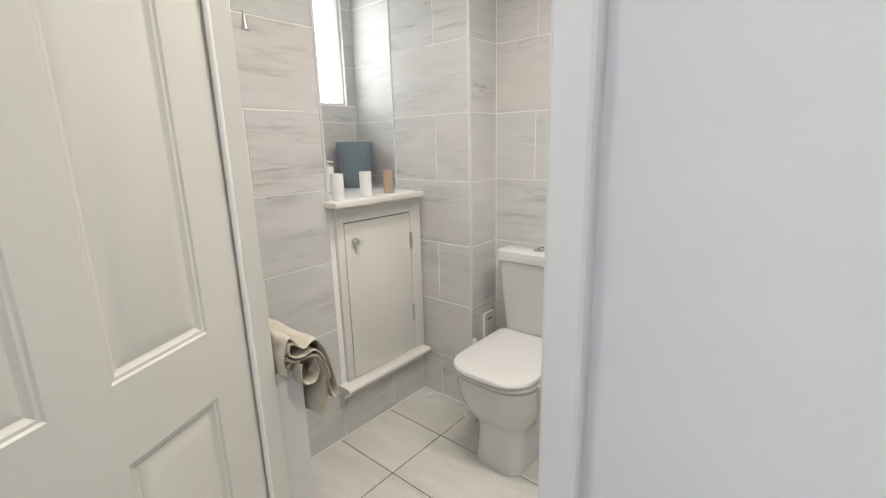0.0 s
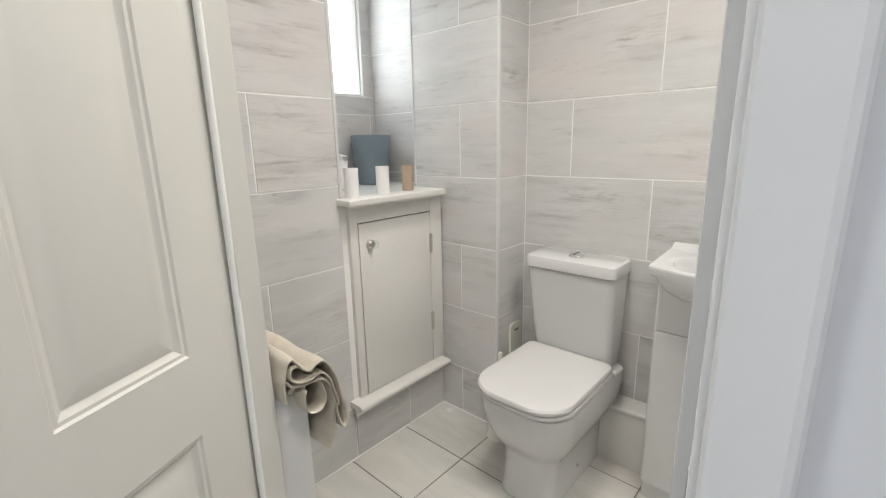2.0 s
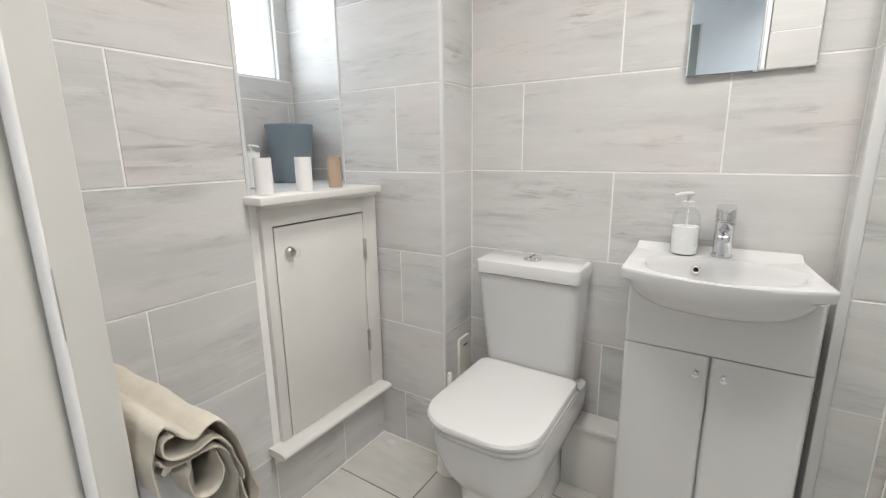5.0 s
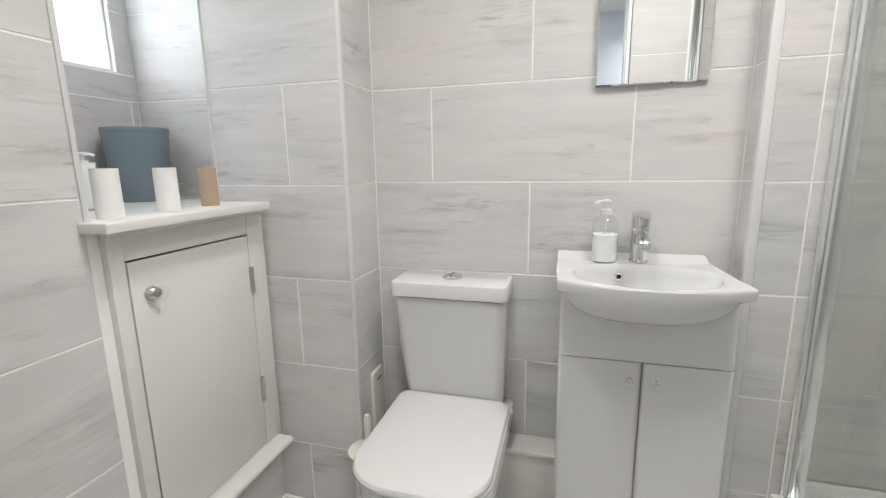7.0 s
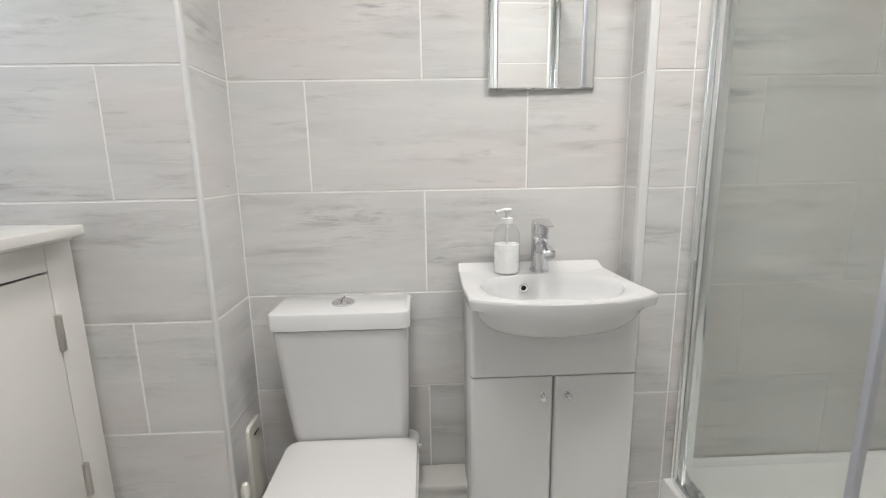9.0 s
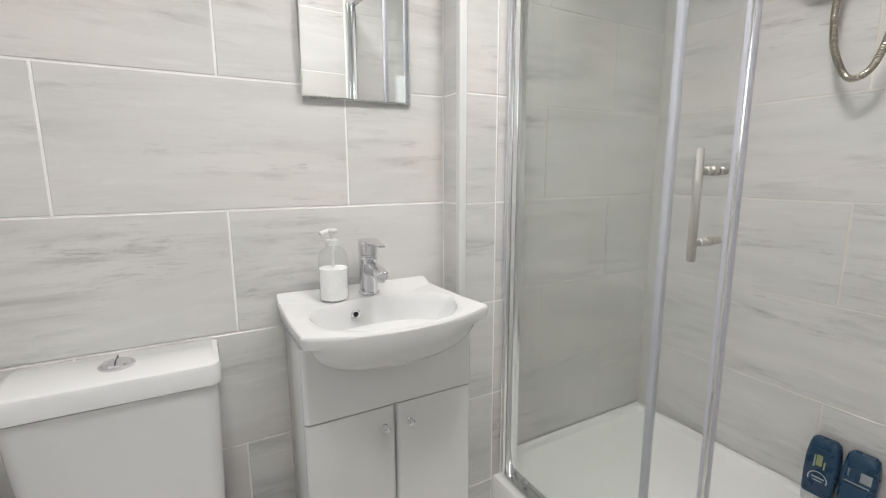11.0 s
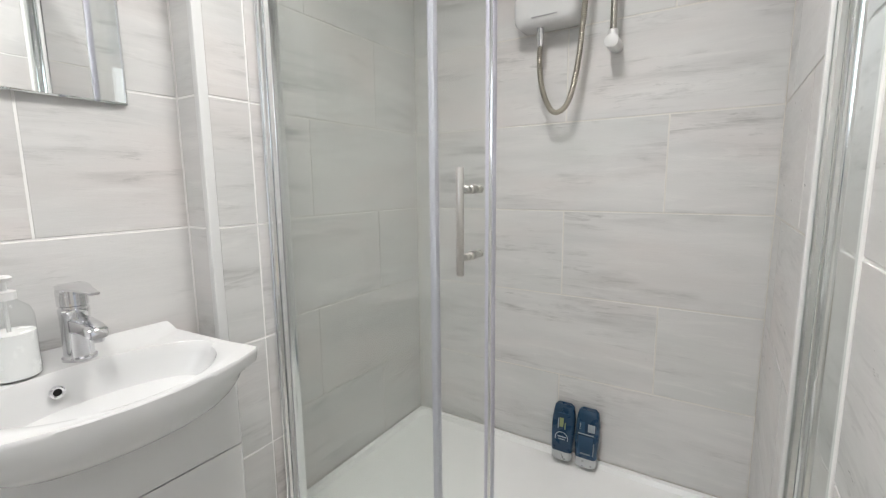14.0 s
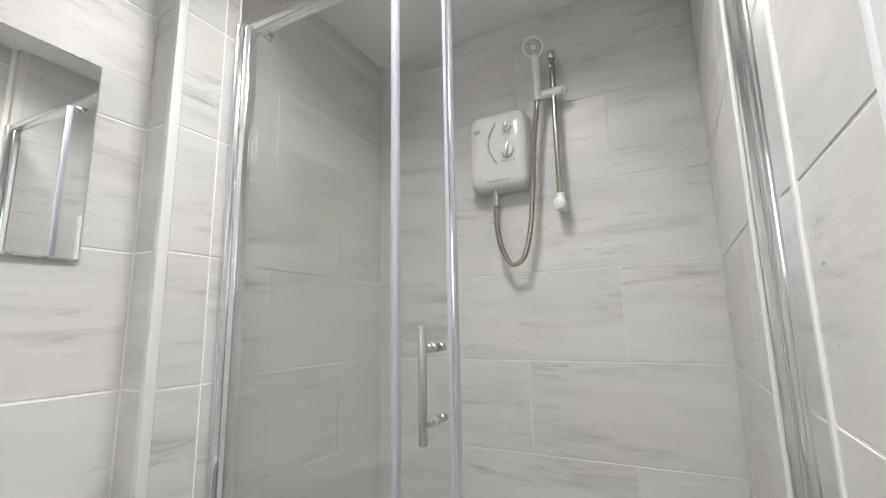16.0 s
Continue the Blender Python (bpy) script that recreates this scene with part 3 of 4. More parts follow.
part("splash_dish", lathe((0.358, 2.648, 0.262), [(0.02, 0), (0.05, 0.006), (0.058, 0.014), (0.057, 0.017), (0.046, 0.011), (0.012, 0.009)], 32), CREAM, brush)
part("handle", lathe((0.360, 2.662, 0.271), [(0.011, 0), (0.0095, 0.03), (0.0105, 0.085), (0.012, 0.108), (0.008, 0.122), (0.0, 0.126)], 16, cap1=False), CREAM, brush)
plate = thing("wall_plate", (0.32, 2.83, 0.36), "cream plastic plate with a slot screwed to the boxing", "plate")
part("plate", loft([[(x, y, z) for y, z, _ in rounded(2.785, 2.872, 0.235, 0.468, 0, 0.014)] for x in (0.3195, 0.328, 0.3305)]), CREAM, plate)
# solid dark bar in place of the slot's inner shade
part("slot", box(0.3306, 0.3322, 2.812, 2.846, 0.432, 0.4365), DARK, plate, "dark narrow slot")
cap = thing("floor_cap", (0.075, 2.646, 0), "small white plastic cap on the floor tile", "cap")
part("dome", lathe((0.075, 2.646, 0.0), [(0.019, 0), (0.019, 0.004), (0.015, 0.009), (0.0, 0.0105)], 24, cap1=False), TRIM, cap)

# ---- vanity unit and basin ----
van = thing("vanity_cabinet", (1.157, 2.8, 0), "white gloss vanity cabinet with two closed doors", "cabinet")
VX0, VX1, VY = 0.941, 1.372, 2.693
part("body", loft([rounded(VX0, VX1, VY + 0.012, 2.885, z, 0.002, 2, 0.016) for z in (0.0, 0.82)]), GLOSS, van)


def front(x0, x1, z0, z1):
    """A door front of wrapped board: both upright edges well rounded."""
    bm = loft([rounded(x0, x1, VY - 0.006, VY + 0.0115, z, 0.001, 3, 0.012) for z in (z0, z0 + 0.002, z1 - 0.002, z1)])
    return bm


part("fascia", front(VX0, VX1, 0.650, 0.826), GLOSS, van)
MID = 1.157
for x0, x1, kx in ((VX0, MID - 0.0015, 1.126), (MID + 0.0015, VX1, 1.190)):
    d = part("door", front(x0, x1, 0.075, 0.6465), GLOSS, van)
    part("knob", lathe((kx, VY - 0.006, 0.597), [(0.0075, 0.0), (0.0075, -0.002), (0.0045, -0.005), (0.005, -0.011), (0.0085, -0.014), (0.0085, -0.019), (0.005, -0.0205)], 24, "y"), CHROME, d, "small round chrome knob")
part("plinth", box(VX0 + 0.01, VX1 - 0.01, VY + 0.03, 2.88, 0.0, 0.07), GLOSS, van)

basin = thing("wash_basin", (1.16, 2.75, 0.82), "white ceramic bow-fronted basin with an overflow hole", "basin")
BX, BY = 1.144, 2.726


def rim_point(a):
    """Where the basin's outline meets the way at the angle a from the bowl's middle."""
    d = Vector((math.cos(a), math.sin(a)))
    best = 9.0
    # straight back and sides
    if d.y > 1e-6:
        best = min(best, (2.893 - BY) / d.y)
    if d.x > 1e-6:
        best = min(best, 0.2149 / max(1e-6, d.x + d.y * 0.143))
    if d.x < -1e-6:
        best = min(best, (BX - 0.926) / -(d.x + min(0.0, d.y) * 0.045))
    # the bowed front: an arc of a wide circle
    if d.y < 0:
        c, r = Vector((1.149 - BX, 3.009 - BY)), 0.455
        b = d.dot(c)
        disc = b * b - c.length_squared + r * r
        if disc > 0:
            best = min(best, b + math.sqrt(disc))
    return best


N = 240
angles = [2 * math.pi * k / N for k in range(N)]
rim = [rim_point(a) for a in angles]
rim = [(rim[k - 1] + 6 * rim[k] + rim[(k + 1) % N]) / 8 for k in range(N)]


def bowl_r(a):
    c, s = math.cos(a), math.sin(a)
    return 1.0 / math.sqrt((c / (0.188 if c > 0 else 0.170)) ** 2 + (s / (0.080 if s > 0 else 0.154)) ** 2)


def basin_loop(f):
    out = []
    for k, a in enumerate(angles):
        r, z = f(k, a)
        out.append((BX + r * math.cos(a), BY + r * math.sin(a), z))
    return out


def top_z(k, a, r):
    y = BY + r * math.sin(a)
    return 0.882 + 0.016 * max(0.0, min(1.0, (y - 2.86) / 0.03)) + 0.006 * max(0.0, min(1.0, (y - 2.70) / 0.15))


loops = [basin_loop(lambda k, a, q=q, z=z: (bowl_r(a) * q, z)) for q, z in ((0.10, 0.765), (0.35, 0.768), (0.60, 0.780), (0.78, 0.803), (0.90, 0.838), (0.965, 0.864), (0.995, 0.878))]
loops.append(basin_loop(lambda k, a: (bowl_r(a) * 1.03 + 0.002, top_z(k, a, bowl_r(a)) + 0.0005)))
for q in (0.5, 0.9):
    loops.append(basin_loop(lambda k, a, q=q: (bowl_r(a) + (rim[k] - 0.008 - bowl_r(a)) * q, top_z(k, a, bowl_r(a) + (rim[k] - bowl_r(a)) * q))))
loops.append(basin_loop(lambda k, a: (rim[k] - 0.0025, top_z(k, a, rim[k]) + 0.0004)))
loops.append(basin_loop(lambda k, a: (rim[k], top_z(k, a, rim[k]) - 0.0028)))
for q, z in ((0.999, 0.874), (0.995, 0.865), (0.987, 0.855)):
    loops.append(basin_loop(lambda k, a, q=q, z=z: (rim[k] * q, z)))


def belly(k, a, q, rx):
    """The underside swells straight out of the rim and stays between the cabinet's sides."""
    c = abs(math.cos(a)) + 1e-6
    return ((rim[k] * q) ** -6 + (rx / c) ** -6) ** (-1 / 6)


for q, rx, z in ((0.976, 0.227, 0.846), (0.962, 0.222, 0.836), (0.938, 0.213, 0.825), (0.90, 0.201, 0.813), (0.84, 0.186, 0.801), (0.75, 0.165, 0.789), (0.62, 0.138, 0.778), (0.44, 0.10, 0.767), (0.2, 0.05, 0.758)):
    loops.append(basin_loop(lambda k, a, q=q, rx=rx, z=z: (belly(k, a, q, rx), z)))
part("bowl", loft(loops), CERAMIC, basin, "", 38)
ovf = part("overflow_ring", lathe((1.096, 2.790, 0.855), [(0.006, 0.0), (0.0115, 0.0), (0.0115, -0.004), (0.009, -0.0055), (0.0065, -0.004)], 24, "y", False, False), CHROME, basin, "chrome overflow ring")
# dark disc, the shade inside the hole put into its colour
part("overflow_hole", lathe((1.096, 2.791, 0.855), [(0.007, 0.0), (0.007, -0.002)], 20, "y"), DARK, ovf)
part("waste", lathe((BX, BY, 0.7655), [(0.021, 0), (0.021, 0.003), (0.016, 0.005), (0.0, 0.006)], 24, cap1=False), CHROME, basin, "chrome waste plug")

tap = thing("mixer_tap", (1.151, 2.848, 0.877), "chrome single-lever mixer tap on the basin", "tap")
TZ = 0.8885
part("body", lathe((1.151, 2.842, TZ), [(0.0275, 0), (0.0275, 0.005), (0.0240, 0.008), (0.0232, 0.088), (0.0245, 0.090), (0.0245, 0.098), (0.0225, 0.100), (0.0225, 0.104), (0.0245, 0.106), (0.0245, 0.134), (0.0225, 0.139)], 32), CHROME, tap)
part("spout", loft([[(1.151 + u * wd, y, TZ + z + v * hg) for u, v in ((-1, -0.7), (-0.7, -1), (0.7, -1), (1, -0.7), (1, 0.7), (0.7, 1), (-0.7, 1), (-1, 0.7))] for y, z, wd, hg in ((2.842, 0.066, 0.017, 0.017), (2.80, 0.071, 0.0165, 0.0135), (2.765, 0.070, 0.016, 0.0115), (2.742, 0.066, 0.015, 0.010), (2.738, 0.064, 0.012, 0.007))]), CHROME, tap)
part("aerator", lathe((1.151, 2.752, TZ + 0.049), [(0.0105, 0), (0.0115, 0.003), (0.0115, 0.012)], 20), CHROME, tap)
part("lever", loft([[(1.151 + u * wd, y, TZ + z + v * hg) for u, v in ((-1, -0.5), (-0.6, -1), (0.6, -1), (1, -0.5), (1, 0.5), (0.6, 1), (-0.6, 1), (-1, 0.5))] for y, z, wd, hg in ((2.864, 0.139, 0.019, 0.004), (2.840, 0.141, 0.0235, 0.006), (2.812, 0.141, 0.021, 0.005), (2.785, 0.140, 0.014, 0.004), (2.758, 0.139, 0.011, 0.003), (2.738, 0.138, 0.008, 0.0022))]), CHROME, tap)
pump_bottle(1.057, 2.832, 0.8875, 0.0355, 0.180, 0.44, "clear pump bottle part full of white soap beside the tap", radians(200))

# ---- mirror ----
glass_mirror = thing("wall_mirror", (1.158, 2.89, 1.6), "frameless rectangular wall mirror over the basin", "mirror")
MX0, MX1, MZ0, MZ1 = 1.013, 1.302, 1.380, 1.810
part("backing", box(MX0 + 0.004, MX1 - 0.004, 2.8955, 2.8985, MZ0 + 0.004, MZ1 - 0.004), TRIM, glass_mirror)
HANG = math.tan(radians(1.33))  # its west edge stands a little off the wall


def sheet(y, inset):
    return [(x, y - (MX1 - x) * HANG, z) for x, z in ((MX0 + inset, MZ0 + inset), (MX1 - inset, MZ0 + inset), (MX1 - inset, MZ1 - inset), (MX0 + inset, MZ1 - inset))]


part("glass", loft([sheet(2.8950, 0.0), sheet(2.8915, 0.0), sheet(2.8895, 0.004)]), MIRROR, glass_mirror, "", False)
for x, z in ((MX0 + 0.03, MZ0), (MX1 - 0.03, MZ0), (MX0 + 0.03, MZ1), (MX1 - 0.03, MZ1)):
    y = 2.8895 - (MX1 - x) * HANG
    part("clip", box(x - 0.008, x + 0.008, y - 0.003, 2.8985, z - 0.002 if z == MZ1 else z - 0.003, z + 0.003 if z == MZ1 else z + 0.002, 0.001, 1), CLEAR, glass_mirror, "small clear plastic clip")

# ---- radiator with a towel ----
rad = thing("radiator", (0.25, 1.70, 0.4), "white steel panel radiator under the folded towel", "radiator")
part("panel", box(0.03, 0.448, 1.690, 1.710, 0.14, 0.725, 0.006), TRIM, rad)
for k in range(9):
    part("flute", box(0.055 + 0.044 * k, 0.075 + 0.044 * k, 1.708, 1.714, 0.18, 0.69, 0.0028, 1), TRIM, rad)
part("top_grille", box(0.03, 0.448, 1.652, 1.690, 0.715, 0.727, 0.002), TRIM, rad)
part("end_cap", box(0.446, 0.4535, 1.634, 1.712, 0.0, 0.727, 0.002), TRIM, rad)
part("plug", lathe((0.4535, 1.668, 0.712), [(0.011, 0), (0.011, 0.010), (0.008, 0.016)], 6, "x"), STEEL, rad, "dark steel end plug")
part("bracket", box(0.10, 0.13, 1.635, 1.69, 0.2, 0.68), TRIM, rad)
part("bracket", box(0.35, 0.38, 1.635, 1.69, 0.2, 0.68), TRIM, rad)

towel = thing("towel", (0.3, 1.72, 0.75), "beige terry towel folded and draped over the radiator", "towel")


def cloth(path, x0, x1, thick, droop, seed):
    """A thick folded sheet: a line in the y-z plane drawn out along x, with waves and rounded hems."""
    pts = [Vector((0, y, z)) for y, z in path]
    line = []
    for i in range(len(pts) - 1):
        p0, p1, p2, p3 = pts[max(i - 1, 0)], pts[i], pts[i + 1], pts[min(i + 2, len(pts) - 1)]
        for k in range(8):
            t = k / 8
            line.append(0.5 * ((2 * p1) + (-p0 + p2) * t + (2 * p0 - 5 * p1 + 4 * p2 - p3) * t * t + (-p0 + 3 * p1 - 3 * p2 + p3) * t ** 3))
    line.append(pts[-1])
    steps = 30
    loops = []
    for s in range(steps + 1):
        x = x0 + (x1 - x0) * s / steps
        end = min(1.0, min(s, steps - s) / 2.0)
        th = thick * (0.35 + 0.65 * math.sqrt(end))
        outer, inner = [], []
        for i, p in enumerate(line):
            d = (line[min(i + 1, len(line) - 1)] - line[max(i - 1, 0)]).normalized()
            nrm = Vector((0, -d.z, d.y))
            w = noise.noise((x * 9 + seed, p.y * 16, p.z * 16)) * 0.007
            q = p + Vector((x + 0.012 * noise.noise((p.y * 20, p.z * 20, seed)), 0, droop * (x - x0)))
            fat = th * (1 + 0.25 * noise.noise((x * 30, i * 0.4, seed)))
            outer.append(q + nrm * (fat + w))
            inner.append(q + nrm * (w - fat))
        loops.append(outer + list(reversed(inner)))
    return loft(loops)


part("drape", cloth([(1.640, 0.700), (1.642, 0.748), (1.649, 0.771), (1.654, 0.796), (1.665, 0.802), (1.675, 0.787), (1.686, 0.765), (1.703, 0.756), (1.724, 0.768), (1.741, 0.766), (1.764, 0.734), (1.773, 0.693), (1.787, 0.634), (1.797, 0.599), (1.790, 0.577), (1.777, 0.576), (1.771, 0.600), (1.768, 0.643)], 0.09, 0.500, 0.0038, 0.0, 1.0), TOWEL, towel)
part("fold", cloth([(1.672, 0.777), (1.662, 0.776), (1.661, 0.758), (1.678, 0.741), (1.704, 0.738), (1.732, 0.740), (1.752, 0.714), (1.764, 0.670), (1.766, 0.640)], 0.10, 0.502, 0.0036, 0.0, 4.0), TOWEL, towel)
part("fold", cloth([(1.650, 0.752), (1.658, 0.736), (1.677, 0.727), (1.708, 0.725), (1.736, 0.724), (1.752, 0.694), (1.757, 0.650), (1.752, 0.596), (1.738, 0.534)], 0.16, 0.498, 0.0036, 0.0, 11.0), TOWEL, towel)
part("fold", cloth([(1.738, 0.712), (1.742, 0.677), (1.726, 0.654), (1.702, 0.650), (1.688, 0.668), (1.6815, 0.700), (1.688, 0.716)], 0.22, 0.494, 0.0032, 0.0, 17.0), TOWEL, towel)

# ---- pull cord ----
cord = thing("pull_cord", (0.20, 1.80, 1.66), "white light pull cord with a metal bell end", "pull cord")
CX, CY, CZ = 0.20, 1.80, 1.605
part("string", tube([(CX, CY, CZ + 0.05), (CX, CY, CEIL_Z - 0.02)], 0.0011, 6), TRIM, cord)
part("bell", lathe((CX, CY, CZ), [(0.0115, 0.0), (0.0115, 0.004), (0.008, 0.014), (0.0045, 0.04), (0.002, 0.052)], 20), STEEL, cord, "brushed metal bell")
part("switch", lathe((CX, CY, CEIL_Z - 0.03), [(0.03, 0.0), (0.038, 0.006), (0.04, 0.0295)], 28), TRIM, cord)

# ---- ceiling lights ----


def ceiling_light(x, y, label):
    ob = thing("ceiling_light", (x, y, CEIL_Z), label, "ceiling light", "ceiling lights")
    part("rim", lathe((x, y, CEIL_Z - 0.026), [(0.150, 0.0), (0.163, 0.002), (0.166, 0.0255), (0.152, 0.0255)], 40, cap0=False, cap1=False), TRIM, ob)
    part("diffuser", lathe((x, y, CEIL_Z - 0.022), [(0.0, 0), (0.150, 0.001), (0.150, 0.010)], 40, cap0=False), LAMP, ob, "glowing opal diffuser")


ceiling_light(0.74, 2.04, "round flush ceiling light, switched on")
# made-up fixture that goes with the shower's fill lamp
ceiling_light(1.50, 2.22, "round flush ceiling light, unseen, added to brighten the shower")
# made-up fixture around the hall's fill lamp
ceiling_light(1.80, 0.52, "round flush ceiling light, unseen, added to brighten the hall")

# ---- panelled door, open into the hall ----
HINGE = Vector((0.4585, 1.574, 0.0))
ALONG = Vector((0.453, -0.8915, 0.0)).normalized()
FACE = Vector((0.8915, 0.453, 0.0)).normalized()
LEAF_W, LEAF_T, LEAF_Z0, LEAF_Z1 = 0.775, 0.035, 0.008, 2.02


def leaf_at(s, d, z):
    return HINGE + ALONG * s + FACE * (d + 0.0) + Vector((0, 0, z))


COLS = [(0.123, 0.345), (0.447, 0.660)]
PROWS = [(0.215, 0.735), (0.892, 1.585), (1.700, 1.915)]
bm = bmesh.new()
us = [0.0] + [u for c in COLS for u in c] + [LEAF_W]
zs = [LEAF_Z0] + [z for r in PROWS for z in r] + [LEAF_Z1]
for side in (0.0, -LEAF_T):
    for i in range(len(us) - 1):
        for j in range(len(zs) - 1):
            if i % 2 and j % 2:
                u0, u1, z0, z1 = us[i], us[i + 1], zs[j], zs[j + 1]
                sg = 1 if side == 0.0 else -1
                nest = [(0.0, 0.0), (0.004, -0.004), (0.010, -0.0045), (0.016, -0.0095), (0.020, -0.011), (0.050, -0.003), (0.054, -0.0022)]
                rings = [[bm.verts.new(leaf_at(u, side + sg * dd, z)) for u, z in ((u0 + q, z0 + q), (u1 - q, z0 + q), (u1 - q, z1 - q), (u0 + q, z1 - q))] for q, dd in nest]
                for a, b in zip(rings, rings[1:]):
                    for k in range(4):
                        bm.faces.new((a[k], a[(k + 1) % 4], b[(k + 1) % 4], b[k]))
                bm.faces.new(rings[-1])
            else:
                bm.faces.new([bm.verts.new(leaf_at(u, side, z)) for u, z in ((us[i], zs[j]), (us[i + 1], zs[j]), (us[i + 1], zs[j + 1]), (us[i], zs[j + 1]))])
for (s0, z0), (s1, z1) in (((0, LEAF_Z0), (LEAF_W, LEAF_Z0)), ((LEAF_W, LEAF_Z0), (LEAF_W, LEAF_Z1)), ((LEAF_W, LEAF_Z1), (0, LEAF_Z1)), ((0, LEAF_Z1), (0, LEAF_Z0))):
    bm.faces.new([bm.verts.new(leaf_at(s, d, z)) for s, d, z in ((s0, 0, z0), (s1, 0, z1), (s1, -LEAF_T, z1), (s0, -LEAF_T, z0))])
bmesh.ops.remove_doubles(bm, verts=bm.verts, dist=0.0002)
door = structure("door_1", bm, DOOR_PAINT, "white moulded six-panel door standing open into the hall", "door", 20)
# bead added in place of the bright line of light at the hinge side
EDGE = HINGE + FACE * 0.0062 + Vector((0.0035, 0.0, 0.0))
part("hinge_light_line", tube([EDGE + Vector((0, 0, z)) for z in (LEAF_Z0, 1.0, LEAF_Z1)], 0.0072, 12), LIGHT_LINE, door, "white bead standing in for the line of light at the hinge")
for z in (0.22, 1.01, 1.78):
    part("hinge", lathe(HINGE + Vector((0.0095, 0.005, z - 0.05)), [(0.0, 0), (0.0055, 0.001), (0.0055, 0.094), (0, 0.095)], 12, cap0=False, cap1=False), STEEL, door, "steel butt hinge")

# made-up window, out of view, with a glowing pane for the hall's fill light
added_window = structure("added_window_2", box(-0.28, 0.58, 0.1, 0.116, 0.86, 0.90, 0.003), TRIM, "white framed hall window, unseen, added to light the hall", "window")
part("window_frame", box(-0.28, 0.58, 0.1, 0.116, 2.10, 2.14, 0.003), TRIM, added_window)
part("window_frame", box(-0.28, -0.24, 0.1, 0.116, 0.90, 2.10, 0.003), TRIM, added_window)
part("window_frame", box(0.54, 0.58, 0.1, 0.116, 0.90, 2.10, 0.003), TRIM, added_window)
part("pane", box(-0.24, 0.54, 0.1, 0.106, 0.90, 2.10), DAYLIGHT, added_window, "glowing pane of the added hall window")

# grey panel on the far hall wall
box_meter = thing("hall_wall_panel", (0.75, 0.1, 1.8), "grey-green panel in a white frame on the hall wall", "wall panel")
part("frame", box(0.60, 0.97, 0.10, 0.118, 1.30, 2.14, 0.004), TRIM, box_meter)
part("sheet", box(0.612, 0.958, 0.1185, 0.122, 1.312, 2.128, 0.001), PANEL_GREY, box_meter)

# ---- shower ----
tray = thing("shower_tray", (1.95, 2.3, 0), "white raised acrylic shower tray", "shower tray")
TX0, TX1, TY0, TY1, TZ0 = 1.535, 2.349, 1.700, 2.898, 0.236
outer = [rounded(TX0, TX1, TY0, TY1, z, 0.004, 4) for z in (0.0, TZ0 - 0.006)]
outer.append(rounded(TX0 + 0.004, TX1 - 0.002, TY0 + 0.002, TY1 - 0.002, TZ0, 0.004, 4))
outer.append(rounded(TX0 + 0.085, TX1 - 0.020, TY0 + 0.020, TY1 - 0.020, TZ0, 0.03, 4))
outer.append(rounded(TX0 + 0.095, TX1 - 0.028, TY0 + 0.028, TY1 - 0.028, TZ0 - 0.016, 0.04, 4))
outer.append(rounded(TX0 + 0.14, TX1 - 0.08, TY0 + 0.08, TY1 - 0.08, TZ0 - 0.022, 0.06, 4))
part("tray", loft(outer), ACRYLIC, tray)
part("waste_cover", lathe((1.94, 2.29, TZ0 - 0.0225), [(0.055, 0), (0.055, 0.004), (0.045, 0.008), (0, 0.009)], 32, cap1=False), CHROME, tray, "chrome waste cover")

enc = thing("shower_enclosure", (1.58, 2.3, TZ0), "chrome framed glass shower enclosure with its sliding door open", "shower enclosure")
GX, DX, ZT = 1.585, 1.558, 2.045


def profile_bar(x0, x1, y0, y1, z0, z1, groove=0.004):
    """An extruded upright: rounded, with a groove down its room side."""
    ym = (y0 + y1) / 2
    prof = [(x1, y0), (x0 + 0.004, y0), (x0, y0 + 0.004), (x0, ym - 0.005), (x0 + groove, ym - 0.003), (x0 + groove, ym + 0.003), (x0, ym + 0.005), (x0, y1 - 0.004), (x0 + 0.004, y1), (x1, y1)]
    return loft([[(x, y, z) for x, y in prof] for z in (z0, z1)])


part("wall_profile", profile_bar(1.556, 1.596, 2.780, 2.8095, TZ0, ZT), ALU, enc, "", False)
part("wall_profile_cover", box(1.562, 1.592, 2.758, 2.780, TZ0, ZT - 0.01, 0.004), ALU, enc)
post = [(1.606, 1.6985), (1.5765, 1.6985), (1.5755, 1.678), (1.566, 1.6765)]
post += [(1.576 - 0.012 * math.cos(radians(a)), 1.694 + 0.016 * math.sin(radians(a))) for a in range(0, 91, 10)]
post += [(1.578, 1.7105), (1.5790, 1.708), (1.583, 1.708), (1.584, 1.716), (1.587, 1.719), (1.606, 1.719)]
part("wall_profile", loft([[(x, y, z) for x, y in post] for z in (TZ0, ZT)]), POST, enc, "polished aluminium wall post", 30)
part("magnet_strip", box(1.590, 1.601, 1.719, 1.7255, TZ0 + 0.02, ZT - 0.04, 0.002), TRIM, enc, "white magnetic seal strip")
part("top_track", box(1.568, 1.602, 1.732, 2.780, ZT - 0.024, ZT, 0.004), ALU, enc)
part("bottom_track", box(1.552, 1.604, 1.732, 2.780, TZ0, TZ0 + 0.020, 0.005), ALU, enc)
fixed = part("fixed_pane", box(GX - 0.003, GX + 0.003, 2.312, 2.770, TZ0 + 0.020, ZT - 0.024), GLASS, enc, "clear fixed glass panel")
fixed.visible_shadow = False
part("edge_profile", box(GX - 0.008, GX + 0.008, 2.304, 2.320, TZ0 + 0.021, ZT - 0.033, 0.004), SEAL, fixed, "pale lilac-white glass edge seal")
